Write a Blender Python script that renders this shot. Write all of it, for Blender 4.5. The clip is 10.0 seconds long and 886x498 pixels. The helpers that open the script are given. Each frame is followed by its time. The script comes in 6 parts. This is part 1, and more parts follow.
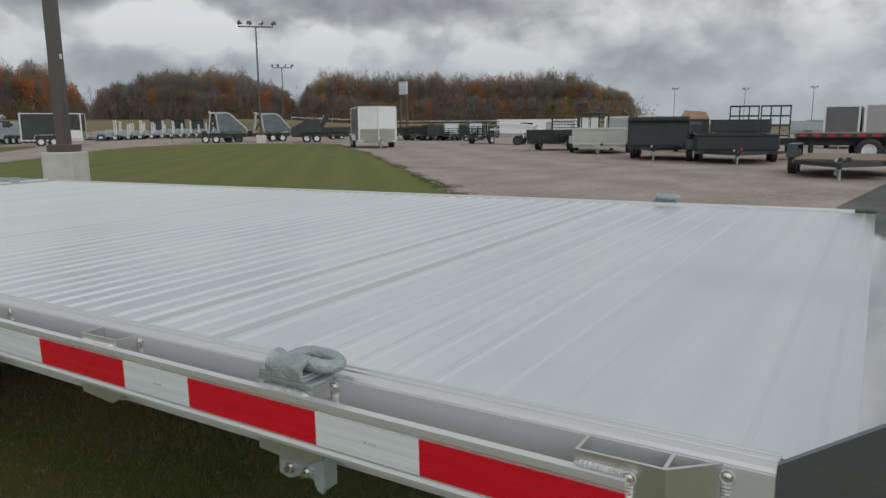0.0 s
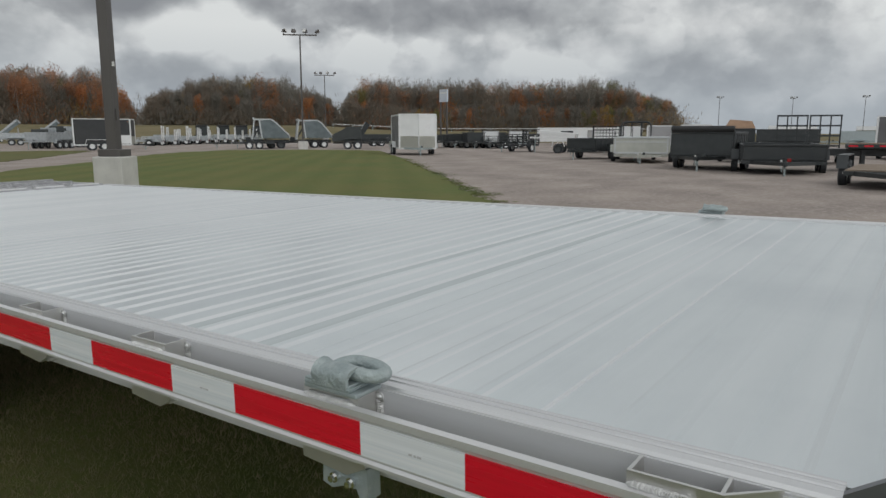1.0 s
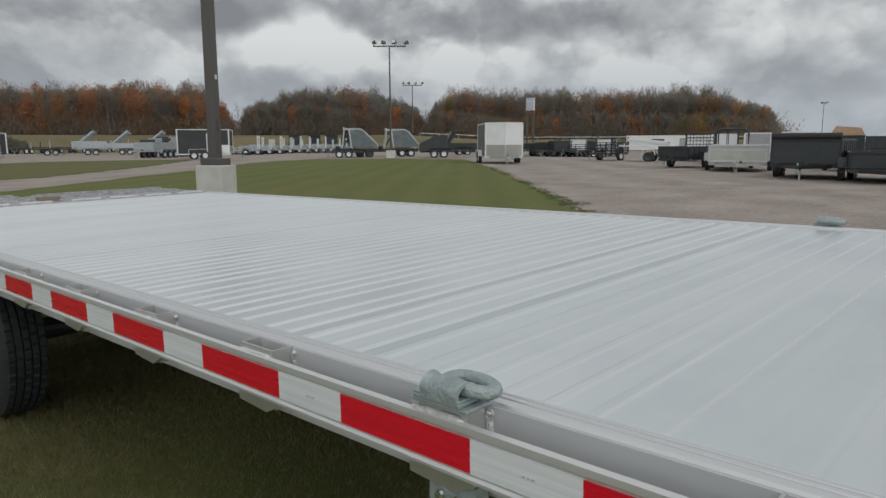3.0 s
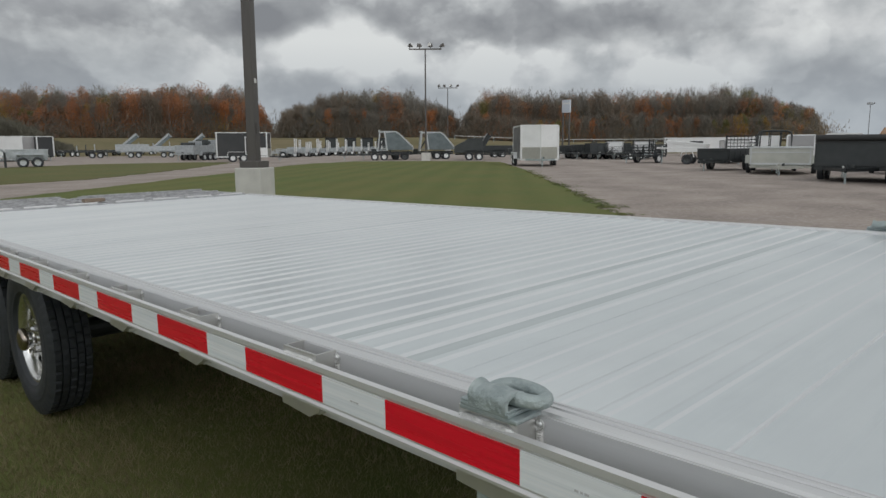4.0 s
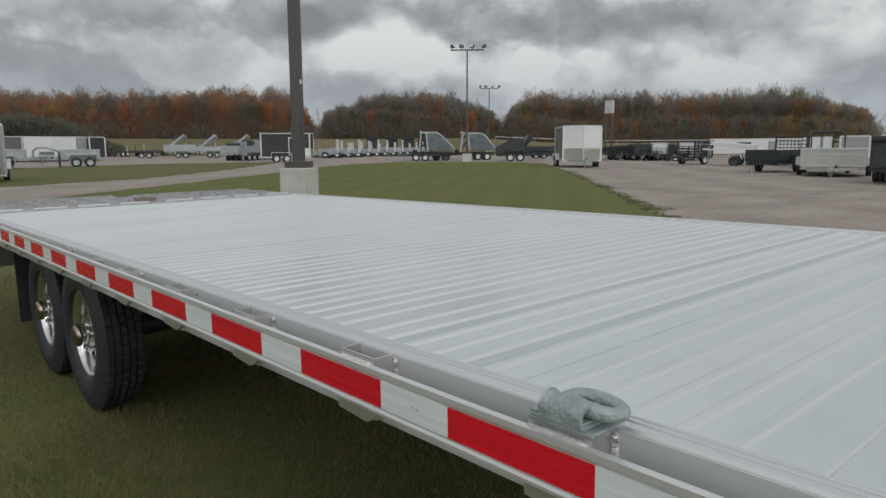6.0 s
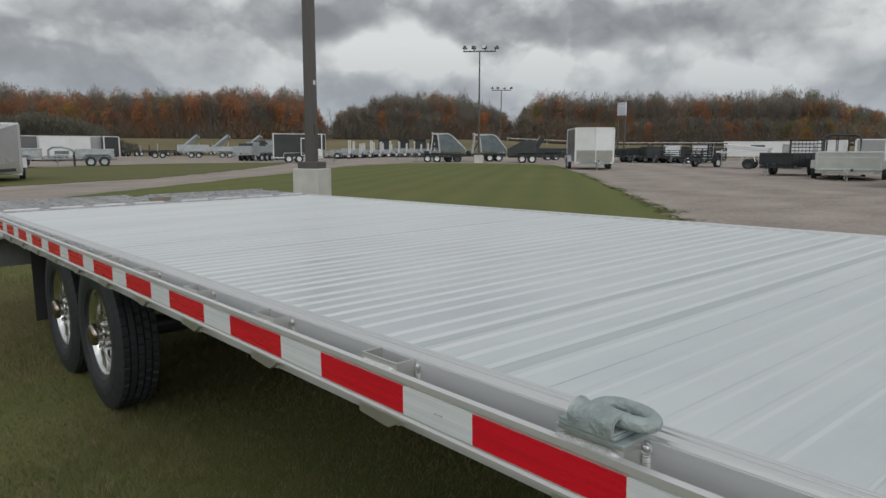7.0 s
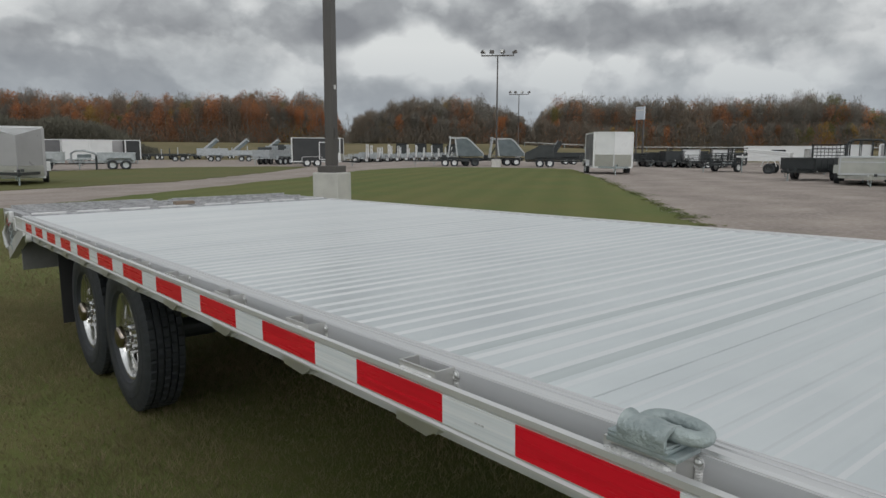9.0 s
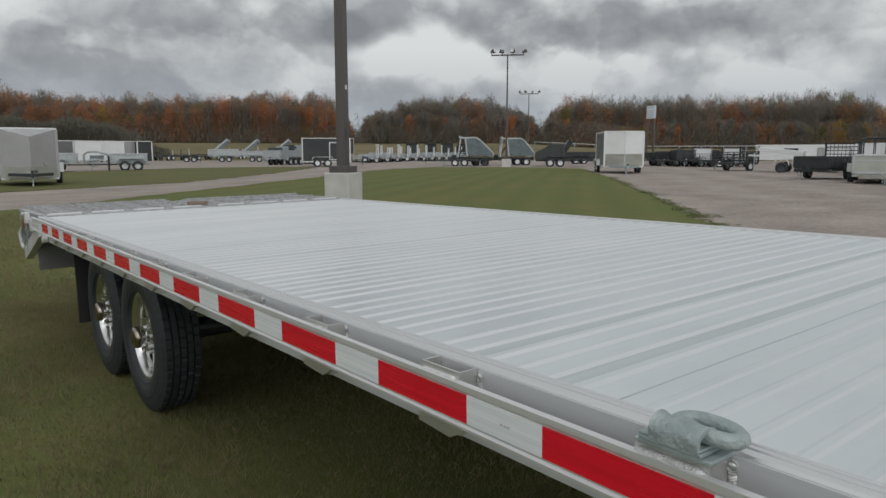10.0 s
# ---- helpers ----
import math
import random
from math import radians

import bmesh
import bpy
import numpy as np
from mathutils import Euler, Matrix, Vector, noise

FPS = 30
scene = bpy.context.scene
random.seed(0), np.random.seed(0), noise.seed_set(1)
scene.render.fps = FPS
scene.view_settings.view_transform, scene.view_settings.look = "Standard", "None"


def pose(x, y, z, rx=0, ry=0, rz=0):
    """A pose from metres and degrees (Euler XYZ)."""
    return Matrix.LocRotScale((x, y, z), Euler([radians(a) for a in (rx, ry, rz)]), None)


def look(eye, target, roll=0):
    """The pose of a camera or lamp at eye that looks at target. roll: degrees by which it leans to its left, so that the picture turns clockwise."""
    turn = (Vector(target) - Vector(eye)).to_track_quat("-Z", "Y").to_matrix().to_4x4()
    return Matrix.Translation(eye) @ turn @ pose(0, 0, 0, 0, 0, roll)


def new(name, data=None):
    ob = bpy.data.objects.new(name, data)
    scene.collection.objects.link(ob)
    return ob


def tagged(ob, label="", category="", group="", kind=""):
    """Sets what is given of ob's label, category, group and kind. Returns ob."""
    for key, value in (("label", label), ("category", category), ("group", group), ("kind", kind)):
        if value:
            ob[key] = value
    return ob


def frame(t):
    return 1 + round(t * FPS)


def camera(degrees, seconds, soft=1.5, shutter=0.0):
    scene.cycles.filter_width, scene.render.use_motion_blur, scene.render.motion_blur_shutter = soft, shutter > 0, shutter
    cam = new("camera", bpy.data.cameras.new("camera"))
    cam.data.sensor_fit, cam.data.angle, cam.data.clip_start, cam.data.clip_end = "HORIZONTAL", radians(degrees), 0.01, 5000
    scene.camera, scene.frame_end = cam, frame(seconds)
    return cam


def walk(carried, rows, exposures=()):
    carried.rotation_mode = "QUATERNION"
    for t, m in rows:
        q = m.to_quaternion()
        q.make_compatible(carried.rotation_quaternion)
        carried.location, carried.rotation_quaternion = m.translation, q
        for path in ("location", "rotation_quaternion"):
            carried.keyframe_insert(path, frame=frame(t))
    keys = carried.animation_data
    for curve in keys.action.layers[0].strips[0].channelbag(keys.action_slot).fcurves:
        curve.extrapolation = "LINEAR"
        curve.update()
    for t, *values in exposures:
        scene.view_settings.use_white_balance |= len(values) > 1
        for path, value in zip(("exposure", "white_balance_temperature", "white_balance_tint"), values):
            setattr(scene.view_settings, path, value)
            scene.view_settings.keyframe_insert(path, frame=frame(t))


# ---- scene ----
cam = camera(65.0, 10.0)

# The flatbed stands slightly nose-up and leaning; its own axes: x across, y to the rear, z up.
BED = pose(0, 0, 0.035, -0.88, -0.59, 0)

PATH = [
    (0, (-0.713, -0.682, 1.269), (0.954, 0.366, 0.918), -1.4),
    (0.5, (-0.711, -0.673, 1.271), (0.929, 0.419, 0.931), -1.2),
    (1, (-0.712, -0.663, 1.273), (0.898, 0.477, 0.945), -1.0),
    (1.5, (-0.712, -0.651, 1.275), (0.865, 0.536, 0.956), -0.8),
    (2, (-0.713, -0.639, 1.275), (0.827, 0.598, 0.965), -0.9),
    (2.5, (-0.713, -0.624, 1.274), (0.788, 0.662, 0.97), -1.1),
    (4, (-0.708, -0.575, 1.273), (0.688, 0.827, 0.983), -1.3),
    (4.5, (-0.707, -0.557, 1.271), (0.662, 0.873, 0.985), -1.3),
    (5, (-0.707, -0.543, 1.27), (0.639, 0.909, 0.985), -1.3),
    (5.5, (-0.707, -0.529, 1.269), (0.621, 0.939, 0.984), -1.3),
    (7, (-0.714, -0.485, 1.272), (0.577, 1.016, 0.991), -0.9),
    (7.5, (-0.72, -0.474, 1.274), (0.56, 1.037, 0.998), -0.8),
    (8, (-0.726, -0.465, 1.275), (0.545, 1.055, 1.002), -0.7),
    (8.5, (-0.732, -0.458, 1.277), (0.532, 1.067, 1.007), -0.7),
    (9, (-0.738, -0.449, 1.277), (0.518, 1.084, 1.008), -0.8),
    (9.5, (-0.745, -0.437, 1.276), (0.5, 1.104, 1.008), -0.9),
    (10, (-0.751, -0.426, 1.276), (0.483, 1.125, 1.007), -1.0),
]
walk(cam, [(t, BED @ look(eye, target, roll)) for t, eye, target, roll in PATH])

# ---- world, sun, exposure ----
SUN_AZ, SUN_EL = 196.0, 44.0
scene.view_settings.exposure = 0.0


def cloudy_world():
    w = bpy.data.worlds.new("overcast_sky")
    w.use_nodes = True
    scene.world = w
    nt = w.node_tree
    nt.nodes.clear()
    N, L = nt.nodes.new, nt.links.new
    out, bg = N("ShaderNodeOutputWorld"), N("ShaderNodeBackground")
    L(bg.outputs[0], out.inputs[0])
    co, sep = N("ShaderNodeTexCoord"), N("ShaderNodeSeparateXYZ")
    L(co.outputs["Generated"], sep.inputs[0])

    def m(op, a, b=None, c=None):
        n = N("ShaderNodeMath")
        n.operation = op
        for k, v in enumerate((a, b, c)):
            if v is None:
                continue
            if isinstance(v, (int, float)):
                n.inputs[k].default_value = v
            else:
                L(v, n.inputs[k])
        return n.outputs[0]

    up = m("MAXIMUM", sep.outputs[2], 0.0)

    def squashed(k):
        n = N("ShaderNodeVectorMath")
        n.operation = "MULTIPLY"
        n.inputs[1].default_value = (1, 1, k)
        L(co.outputs["Generated"], n.inputs[0])
        return n.outputs[0]

    dome, flat = squashed(1.4), squashed(2.0)

    def cloud(scale, detail, rough, off):
        mp = N("ShaderNodeMapping")
        mp.inputs["Location"].default_value = off
        L(dome, mp.inputs[0])
        n = N("ShaderNodeTexNoise")
        n.inputs["Scale"].default_value = scale
        n.inputs["Detail"].default_value = detail
        n.inputs["Roughness"].default_value = rough
        L(mp.outputs[0], n.inputs["Vector"])
        return n.outputs["Fac"]

    def ramp(fac, *stops):
        r = N("ShaderNodeValToRGB")
        e = r.color_ramp.elements
        while len(e) < len(stops):
            e.new(0.5)
        for el, (p, c) in zip(e, stops):
            el.position, el.color = p, (*c, 1)
        L(fac, r.inputs[0])
        return r.outputs[0]

    def mix(f, a, b):
        n = N("ShaderNodeMix")
        n.data_type = "RGBA"
        L(f, n.inputs[0])
        L(a, n.inputs[6])
        L(b, n.inputs[7])
        return n.outputs[2]

    sky = N("ShaderNodeTexSky")
    sky.sky_type = "NISHITA"
    sky.sun_disc = False
    sky.sun_elevation, sky.sun_rotation = radians(SUN_EL), radians(SUN_AZ)
    dim = N("ShaderNodeMix")
    dim.data_type, dim.blend_type = "RGBA", "MULTIPLY"
    dim.inputs[0].default_value = 1.0
    dim.inputs[7].default_value = (0.10, 0.10, 0.10, 1)
    L(sky.outputs[0], dim.inputs[6])
    # wide masses, lumps with rounded tops and darker flat bases, and fine wisps
    mass = cloud(2.2, 3, 0.5, (0.4, 5.2, 2.0))
    body = cloud(6.0, 9, 0.49, (3.1, 1.7, 0.0))
    above = cloud(6.0, 9, 0.49, (3.1, 1.7, -0.035))
    puff = m("ABSOLUTE", m("SUBTRACT", cloud(10.0, 7, 0.5, (1.3, 0.2, 4.0)), 0.5))
    thick = m("ADD", m("MULTIPLY", mass, 0.38), m("SUBTRACT", m("MULTIPLY", body, 0.37), 0.05))
    thick = m("ADD", thick, m("MULTIPLY", m("SUBTRACT", above, body), -0.9))
    thick = m("SUBTRACT", thick, m("MULTIPLY", puff, 0.5))
    # crisp heads of cumulus before the greyer cloud behind
    for scale, off, weight in ((5.0, (2.6, 7.1, 1.4), 0.11), (9.5, (5.2, 0.6, 3.3), 0.07)):
        head = N("ShaderNodeMapRange")
        head.interpolation_type = "SMOOTHSTEP"
        head.inputs[1].default_value, head.inputs[2].default_value = 0.475, 0.535
        head.inputs[3].default_value, head.inputs[4].default_value = weight * 0.5, -weight * 0.5
        L(cloud(scale, 9, 0.5, off), head.inputs[0])
        thick = m("ADD", thick, head.outputs[0])
    ragged = m("ADD", m("MULTIPLY", m("SUBTRACT", body, 0.5), 0.16), m("MULTIPLY", m("SUBTRACT", puff, 0.12), 0.10))
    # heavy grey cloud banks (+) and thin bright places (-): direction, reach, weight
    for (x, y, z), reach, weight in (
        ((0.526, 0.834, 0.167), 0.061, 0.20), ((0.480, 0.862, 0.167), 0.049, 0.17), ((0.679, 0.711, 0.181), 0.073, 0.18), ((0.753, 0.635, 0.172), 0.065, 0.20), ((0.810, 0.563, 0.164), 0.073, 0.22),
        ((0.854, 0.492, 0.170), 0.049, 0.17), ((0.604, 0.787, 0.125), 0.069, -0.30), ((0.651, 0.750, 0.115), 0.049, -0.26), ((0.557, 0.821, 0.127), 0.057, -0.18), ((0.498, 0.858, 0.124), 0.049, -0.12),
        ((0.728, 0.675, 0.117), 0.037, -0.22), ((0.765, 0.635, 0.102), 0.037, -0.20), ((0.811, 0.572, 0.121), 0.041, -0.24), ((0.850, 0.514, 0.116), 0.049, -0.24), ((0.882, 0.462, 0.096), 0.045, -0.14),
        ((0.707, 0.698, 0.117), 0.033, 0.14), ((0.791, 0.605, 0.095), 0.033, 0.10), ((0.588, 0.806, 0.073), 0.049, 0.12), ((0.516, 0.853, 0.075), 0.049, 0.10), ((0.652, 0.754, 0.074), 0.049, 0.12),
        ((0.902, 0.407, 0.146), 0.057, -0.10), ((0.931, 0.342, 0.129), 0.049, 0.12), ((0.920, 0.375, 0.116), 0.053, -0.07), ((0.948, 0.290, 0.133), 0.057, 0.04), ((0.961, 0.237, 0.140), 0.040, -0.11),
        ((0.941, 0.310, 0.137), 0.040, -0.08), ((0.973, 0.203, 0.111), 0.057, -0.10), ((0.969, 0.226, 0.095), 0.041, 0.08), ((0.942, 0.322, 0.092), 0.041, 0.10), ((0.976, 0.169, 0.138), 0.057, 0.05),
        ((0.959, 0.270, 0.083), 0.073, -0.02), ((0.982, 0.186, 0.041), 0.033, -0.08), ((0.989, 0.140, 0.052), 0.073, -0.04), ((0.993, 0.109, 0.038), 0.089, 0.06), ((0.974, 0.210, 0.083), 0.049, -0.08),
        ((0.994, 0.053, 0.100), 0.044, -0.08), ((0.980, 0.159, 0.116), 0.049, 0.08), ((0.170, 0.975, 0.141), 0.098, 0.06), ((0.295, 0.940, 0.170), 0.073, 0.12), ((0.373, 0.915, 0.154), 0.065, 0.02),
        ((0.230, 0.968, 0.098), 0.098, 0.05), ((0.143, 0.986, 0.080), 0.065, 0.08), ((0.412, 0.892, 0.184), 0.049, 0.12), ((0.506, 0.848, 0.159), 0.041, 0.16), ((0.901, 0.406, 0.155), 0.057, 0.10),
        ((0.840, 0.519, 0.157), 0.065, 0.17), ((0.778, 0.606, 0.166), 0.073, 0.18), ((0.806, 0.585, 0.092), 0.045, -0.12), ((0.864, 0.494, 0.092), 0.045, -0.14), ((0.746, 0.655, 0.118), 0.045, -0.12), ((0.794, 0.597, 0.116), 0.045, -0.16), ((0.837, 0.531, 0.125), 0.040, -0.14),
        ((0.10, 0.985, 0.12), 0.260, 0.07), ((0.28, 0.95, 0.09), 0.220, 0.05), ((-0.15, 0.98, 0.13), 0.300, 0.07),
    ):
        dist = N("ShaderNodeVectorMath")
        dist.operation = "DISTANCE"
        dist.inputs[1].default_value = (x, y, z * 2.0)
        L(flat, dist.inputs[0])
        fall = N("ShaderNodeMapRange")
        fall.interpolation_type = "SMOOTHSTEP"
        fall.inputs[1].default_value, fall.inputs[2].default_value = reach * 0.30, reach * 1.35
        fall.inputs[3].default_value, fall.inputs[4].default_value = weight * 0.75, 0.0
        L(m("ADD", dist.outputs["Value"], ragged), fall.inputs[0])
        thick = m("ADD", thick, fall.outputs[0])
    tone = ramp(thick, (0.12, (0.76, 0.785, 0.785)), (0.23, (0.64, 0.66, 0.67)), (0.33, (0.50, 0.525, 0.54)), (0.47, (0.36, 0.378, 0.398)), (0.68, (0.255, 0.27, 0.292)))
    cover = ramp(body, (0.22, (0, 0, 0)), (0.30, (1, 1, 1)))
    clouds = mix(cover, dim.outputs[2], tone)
    haze = N("ShaderNodeRGB")
    haze.outputs[0].default_value = (0.395, 0.445, 0.495, 1)
    low = ramp(up, (0.03, (0.7, 0.7, 0.7)), (0.14, (0, 0, 0)))
    L(mix(low, clouds, haze.outputs[0]), bg.inputs[0])
    # the cloud is thinner and brighter in the half of the sky where the sun stands
    side = N("ShaderNodeVectorMath")
    side.operation = "DOT_PRODUCT"
    side.inputs[1].default_value = (math.sin(radians(SUN_AZ + 20)), math.cos(radians(SUN_AZ + 20)), 0.0)
    L(co.outputs["Generated"], side.inputs[0])
    glow = N("ShaderNodeMapRange")
    glow.interpolation_type = "SMOOTHSTEP"
    glow.inputs[1].default_value, glow.inputs[2].default_value = -0.1, 0.9
    glow.inputs[3].default_value, glow.inputs[4].default_value = 0.89, 1.6
    L(side.outputs["Value"], glow.inputs[0])
    L(glow.outputs[0], bg.inputs[1])


cloudy_world()
sun = new("sun", bpy.data.lights.new("sun", "SUN"))
sun.data.energy, sun.data.angle, sun.data.color = 0.5, radians(40), (1.0, 0.95, 0.88)
sun.matrix_world = look((30 * math.sin(radians(SUN_AZ)), 30 * math.cos(radians(SUN_AZ)), 30 * math.tan(radians(SUN_EL))), (0, 0, 0))


# ---- materials ----
def surface(name, c1, c2=None, scale=6.0, rough=0.6, metal=0.0, bump=0.0, bump_scale=60.0, stretch=(1, 1, 1), c3=None,
            fine=40.0, rough_var=0.08, vary=0.0, spec=0.5, turn=0.0, leafy=0.0, bands=None, mottle=None):
    """Two scales of colour noise, roughness that varies with them, fine relief, and on request worn or mown bands."""
    mt = bpy.data.materials.new(name)
    mt.use_nodes = True
    nt = mt.node_tree
    N, L = nt.nodes.new, nt.links.new
    b = nt.nodes["Principled BSDF"]
    c2 = c2 or tuple(min(1, v * 0.8) for v in c1)
    co, mp = N("ShaderNodeTexCoord"), N("ShaderNodeMapping")
    L(co.outputs["Object"], mp.inputs[0])
    mp.inputs["Scale"].default_value = stretch
    mp.inputs["Rotation"].default_value = (0, 0, radians(turn))

    def noise_tex(s, d=6):
        n = N("ShaderNodeTexNoise")
        n.inputs["Scale"].default_value = s
        n.inputs["Detail"].default_value = d
        L(mp.outputs[0], n.inputs["Vector"])
        return n.outputs["Fac"]

    big, small = noise_tex(scale), noise_tex(fine)
    r1 = N("ShaderNodeValToRGB")
    e = r1.color_ramp.elements
    e[0].position, e[0].color = 0.33, (*c1, 1)
    e[1].position, e[1].color = 0.67, (*c2, 1)
    L(big, r1.inputs[0])
    col = r1.outputs[0]
    mx = N("ShaderNodeMix")
    mx.data_type = "RGBA"
    c3 = c3 or tuple(0.5 * (p + q) for p, q in zip(c1, c2))
    mx.inputs[7].default_value = (*c3, 1)
    f = N("ShaderNodeMapRange")
    f.inputs[1].default_value, f.inputs[2].default_value = 0.45, 0.75
    f.inputs[3].default_value, f.inputs[4].default_value = 0.0, 0.7
    L(small, f.inputs[0])
    L(f.outputs[0], mx.inputs[0])
    L(col, mx.inputs[6])
    col = mx.outputs[2]
    if bands:
        # bands left by mowing or wheels: heading, width and strength
        wv, br, mm = N("ShaderNodeTexWave"), N("ShaderNodeMapping"), N("ShaderNodeMix")
        L(co.outputs["Object"], br.inputs[0])
        br.inputs["Rotation"].default_value = (0, 0, radians(bands[0]))
        wv.inputs["Scale"].default_value, wv.inputs["Distortion"].default_value = bands[1], 1.2
        wv.inputs["Detail"].default_value, wv.inputs["Detail Scale"].default_value = 3, 0.6
        L(br.outputs[0], wv.inputs["Vector"])
        mm.data_type, mm.blend_type = "RGBA", "MULTIPLY"
        mm.inputs[7].default_value = bands[2]
        L(wv.outputs["Fac"], mm.inputs[0])
        L(col, mm.inputs[6])
        col = mm.outputs[2]
    if mottle:
        # broad random darker patches: size and strength
        sn, sm, sr = N("ShaderNodeTexNoise"), N("ShaderNodeMix"), N("ShaderNodeMapRange")
        L(co.outputs["Object"], sn.inputs["Vector"])
        sn.inputs["Scale"].default_value, sn.inputs["Detail"].default_value, sn.inputs["Roughness"].default_value = mottle[0], 5, 0.55
        sr.inputs[1].default_value, sr.inputs[2].default_value = 0.42, 0.68
        L(sn.outputs["Fac"], sr.inputs[0])
        sm.data_type, sm.blend_type = "RGBA", "MULTIPLY"
        sm.inputs[7].default_value = mottle[1]
        L(sr.outputs[0], sm.inputs[0])
        L(col, sm.inputs[6])
        col = sm.outputs[2]
    if vary:
        oi, hs, mr = N("ShaderNodeObjectInfo"), N("ShaderNodeHueSaturation"), N("ShaderNodeMapRange")
        L(oi.outputs["Random"], mr.inputs[0])
        mr.inputs[3].default_value, mr.inputs[4].default_value = 1 - vary, 1 + vary
        L(mr.outputs[0], hs.inputs["Value"])
        L(col, hs.inputs["Color"])
        col = hs.outputs[0]
    L(col, b.inputs["Base Color"])
    rr = N("ShaderNodeMapRange")
    rr.inputs[1].default_value, rr.inputs[2].default_value = 0.3, 0.7
    rr.inputs[3].default_value, rr.inputs[4].default_value = max(0.02, rough - rough_var), min(1, rough + rough_var)
    L(big, rr.inputs[0])
    L(rr.outputs[0], b.inputs["Roughness"])
    b.inputs["Metallic"].default_value = metal
    b.inputs["Specular IOR Level"].default_value = spec
    if bump:
        bn = N("ShaderNodeBump")
        bn.inputs["Strength"].default_value = bump
        bn.inputs["Distance"].default_value = 0.01
        L(noise_tex(bump_scale, 8), bn.inputs["Height"])
        L(bn.outputs[0], b.inputs["Normal"])
    if leafy:
        tr, ms = N("ShaderNodeBsdfTranslucent"), N("ShaderNodeMixShader")
        L(col, tr.inputs[0])
        ms.inputs[0].default_value = leafy
        L(b.outputs[0], ms.inputs[1])
        L(tr.outputs[0], ms.inputs[2])
        L(ms.outputs[0], nt.nodes["Material Output"].inputs[0])
    return mt


M_DECK = surface("mill_aluminium_deck", (0.835, 0.872, 0.878), (0.77, 0.812, 0.823), 1.6, 0.35, 0.95, 0.03, 30, (0.35, 6, 1), (0.805, 0.848, 0.858), 22, 0.06, vary=0.02, mottle=(1.7, (0.90, 0.905, 0.915, 1)))
# The glint of the sky on rib slopes is put into these brighter colours.
M_LOWRIB_GLINT = surface("low_rib_painted_glint", (0.90, 0.915, 0.92), (0.82, 0.84, 0.85), 0.9, 0.40, 0.9, 0.03, 30, (0.6, 5, 1), None, 22, 0.05)
M_RIB_GLINT = surface("aluminium_rib_painted_glint", (0.905, 0.915, 0.918), (0.81, 0.83, 0.84), 0.9, 0.44, 0.85, 0.03, 30, (0.6, 5, 1), None, 22, 0.05)
# Darker aluminium for picked ribs and grooves of two forward boards.
M_GROOVE = surface("darker_aluminium_groove", (0.77, 0.80, 0.81), (0.72, 0.75, 0.76), 1.6, 0.46, 0.93, 0.03, 30, (0.35, 6, 1), None, 22, 0.05)
M_DARKGROOVE = surface("darkened_aluminium_groove", (0.66, 0.705, 0.71), (0.60, 0.645, 0.65), 1.2, 0.46, 0.9, 0.03, 30, (0.35, 6, 1), (0.72, 0.76, 0.765), 5, 0.05)
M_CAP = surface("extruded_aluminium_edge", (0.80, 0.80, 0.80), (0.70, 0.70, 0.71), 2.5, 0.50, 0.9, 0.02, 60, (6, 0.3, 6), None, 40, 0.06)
M_SEAM = surface("darker_extrusion_groove", (0.66, 0.66, 0.67), (0.57, 0.57, 0.58), 2.5, 0.55, 0.8, 0.02, 60, (6, 0.3, 6), None, 40, 0.06)
M_SIDE = surface("brushed_aluminium_side", (0.74, 0.745, 0.76), (0.64, 0.645, 0.66), 2.0, 0.55, 0.5, 0.03, 80, (8, 0.5, 8), None, 40, 0.07)
M_RAIL = surface("rub_rail_aluminium", (0.80, 0.80, 0.80), (0.70, 0.70, 0.70), 2.0, 0.5, 0.7, 0.02, 70, (6, 0.4, 6), None, 40, 0.06)
M_POCKET = surface("stake_pocket_aluminium", (0.70, 0.695, 0.68), (0.58, 0.575, 0.56), 9, 0.38, 0.85, 0.03, 90)
M_WELD = surface("weld_bead_aluminium", (0.74, 0.74, 0.74), (0.55, 0.55, 0.54), 60, 0.6, 0.7, 0.3, 260)
M_BALL = surface("weld_end_aluminium", (0.86, 0.86, 0.86), (0.78, 0.78, 0.78), 60, 0.3, 0.9, 0.05, 200)
# Dark reflections of the ground are put into these two plate colours.
M_PLATE_REFL = surface("front_plate_painted_reflection", (0.17, 0.176, 0.19), (0.12, 0.126, 0.14), 3, 0.34, 0.45, 0.02, 30, (1, 1, 6))
M_WING_REFL = surface("far_wing_painted_reflection", (0.23, 0.225, 0.215), (0.16, 0.157, 0.15), 3, 0.28, 0.6, 0.02, 30, (1, 1, 6))
M_SHEET = surface("bright_front_sheet_aluminium", (0.66, 0.67, 0.68), (0.57, 0.58, 0.59), 2, 0.09, 0.97, 0.02, 30, (1, 1, 4))
M_TAIL = surface("tail_plate_dull", (0.27, 0.27, 0.265), (0.20, 0.20, 0.195), 6, 0.5, 0.6, 0.1, 50)
M_GALV = surface("galvanised_steel", (0.46, 0.52, 0.53), (0.34, 0.40, 0.41), 14, 0.55, 0.55, 0.25, 160, c3=(0.55, 0.60, 0.60))
M_GALVL = surface("bright_galvanised_steel", (0.47, 0.495, 0.51), (0.33, 0.36, 0.375), 5, 0.5, 0.45, 0.1, 60, c3=(0.56, 0.58, 0.59), vary=0.12)
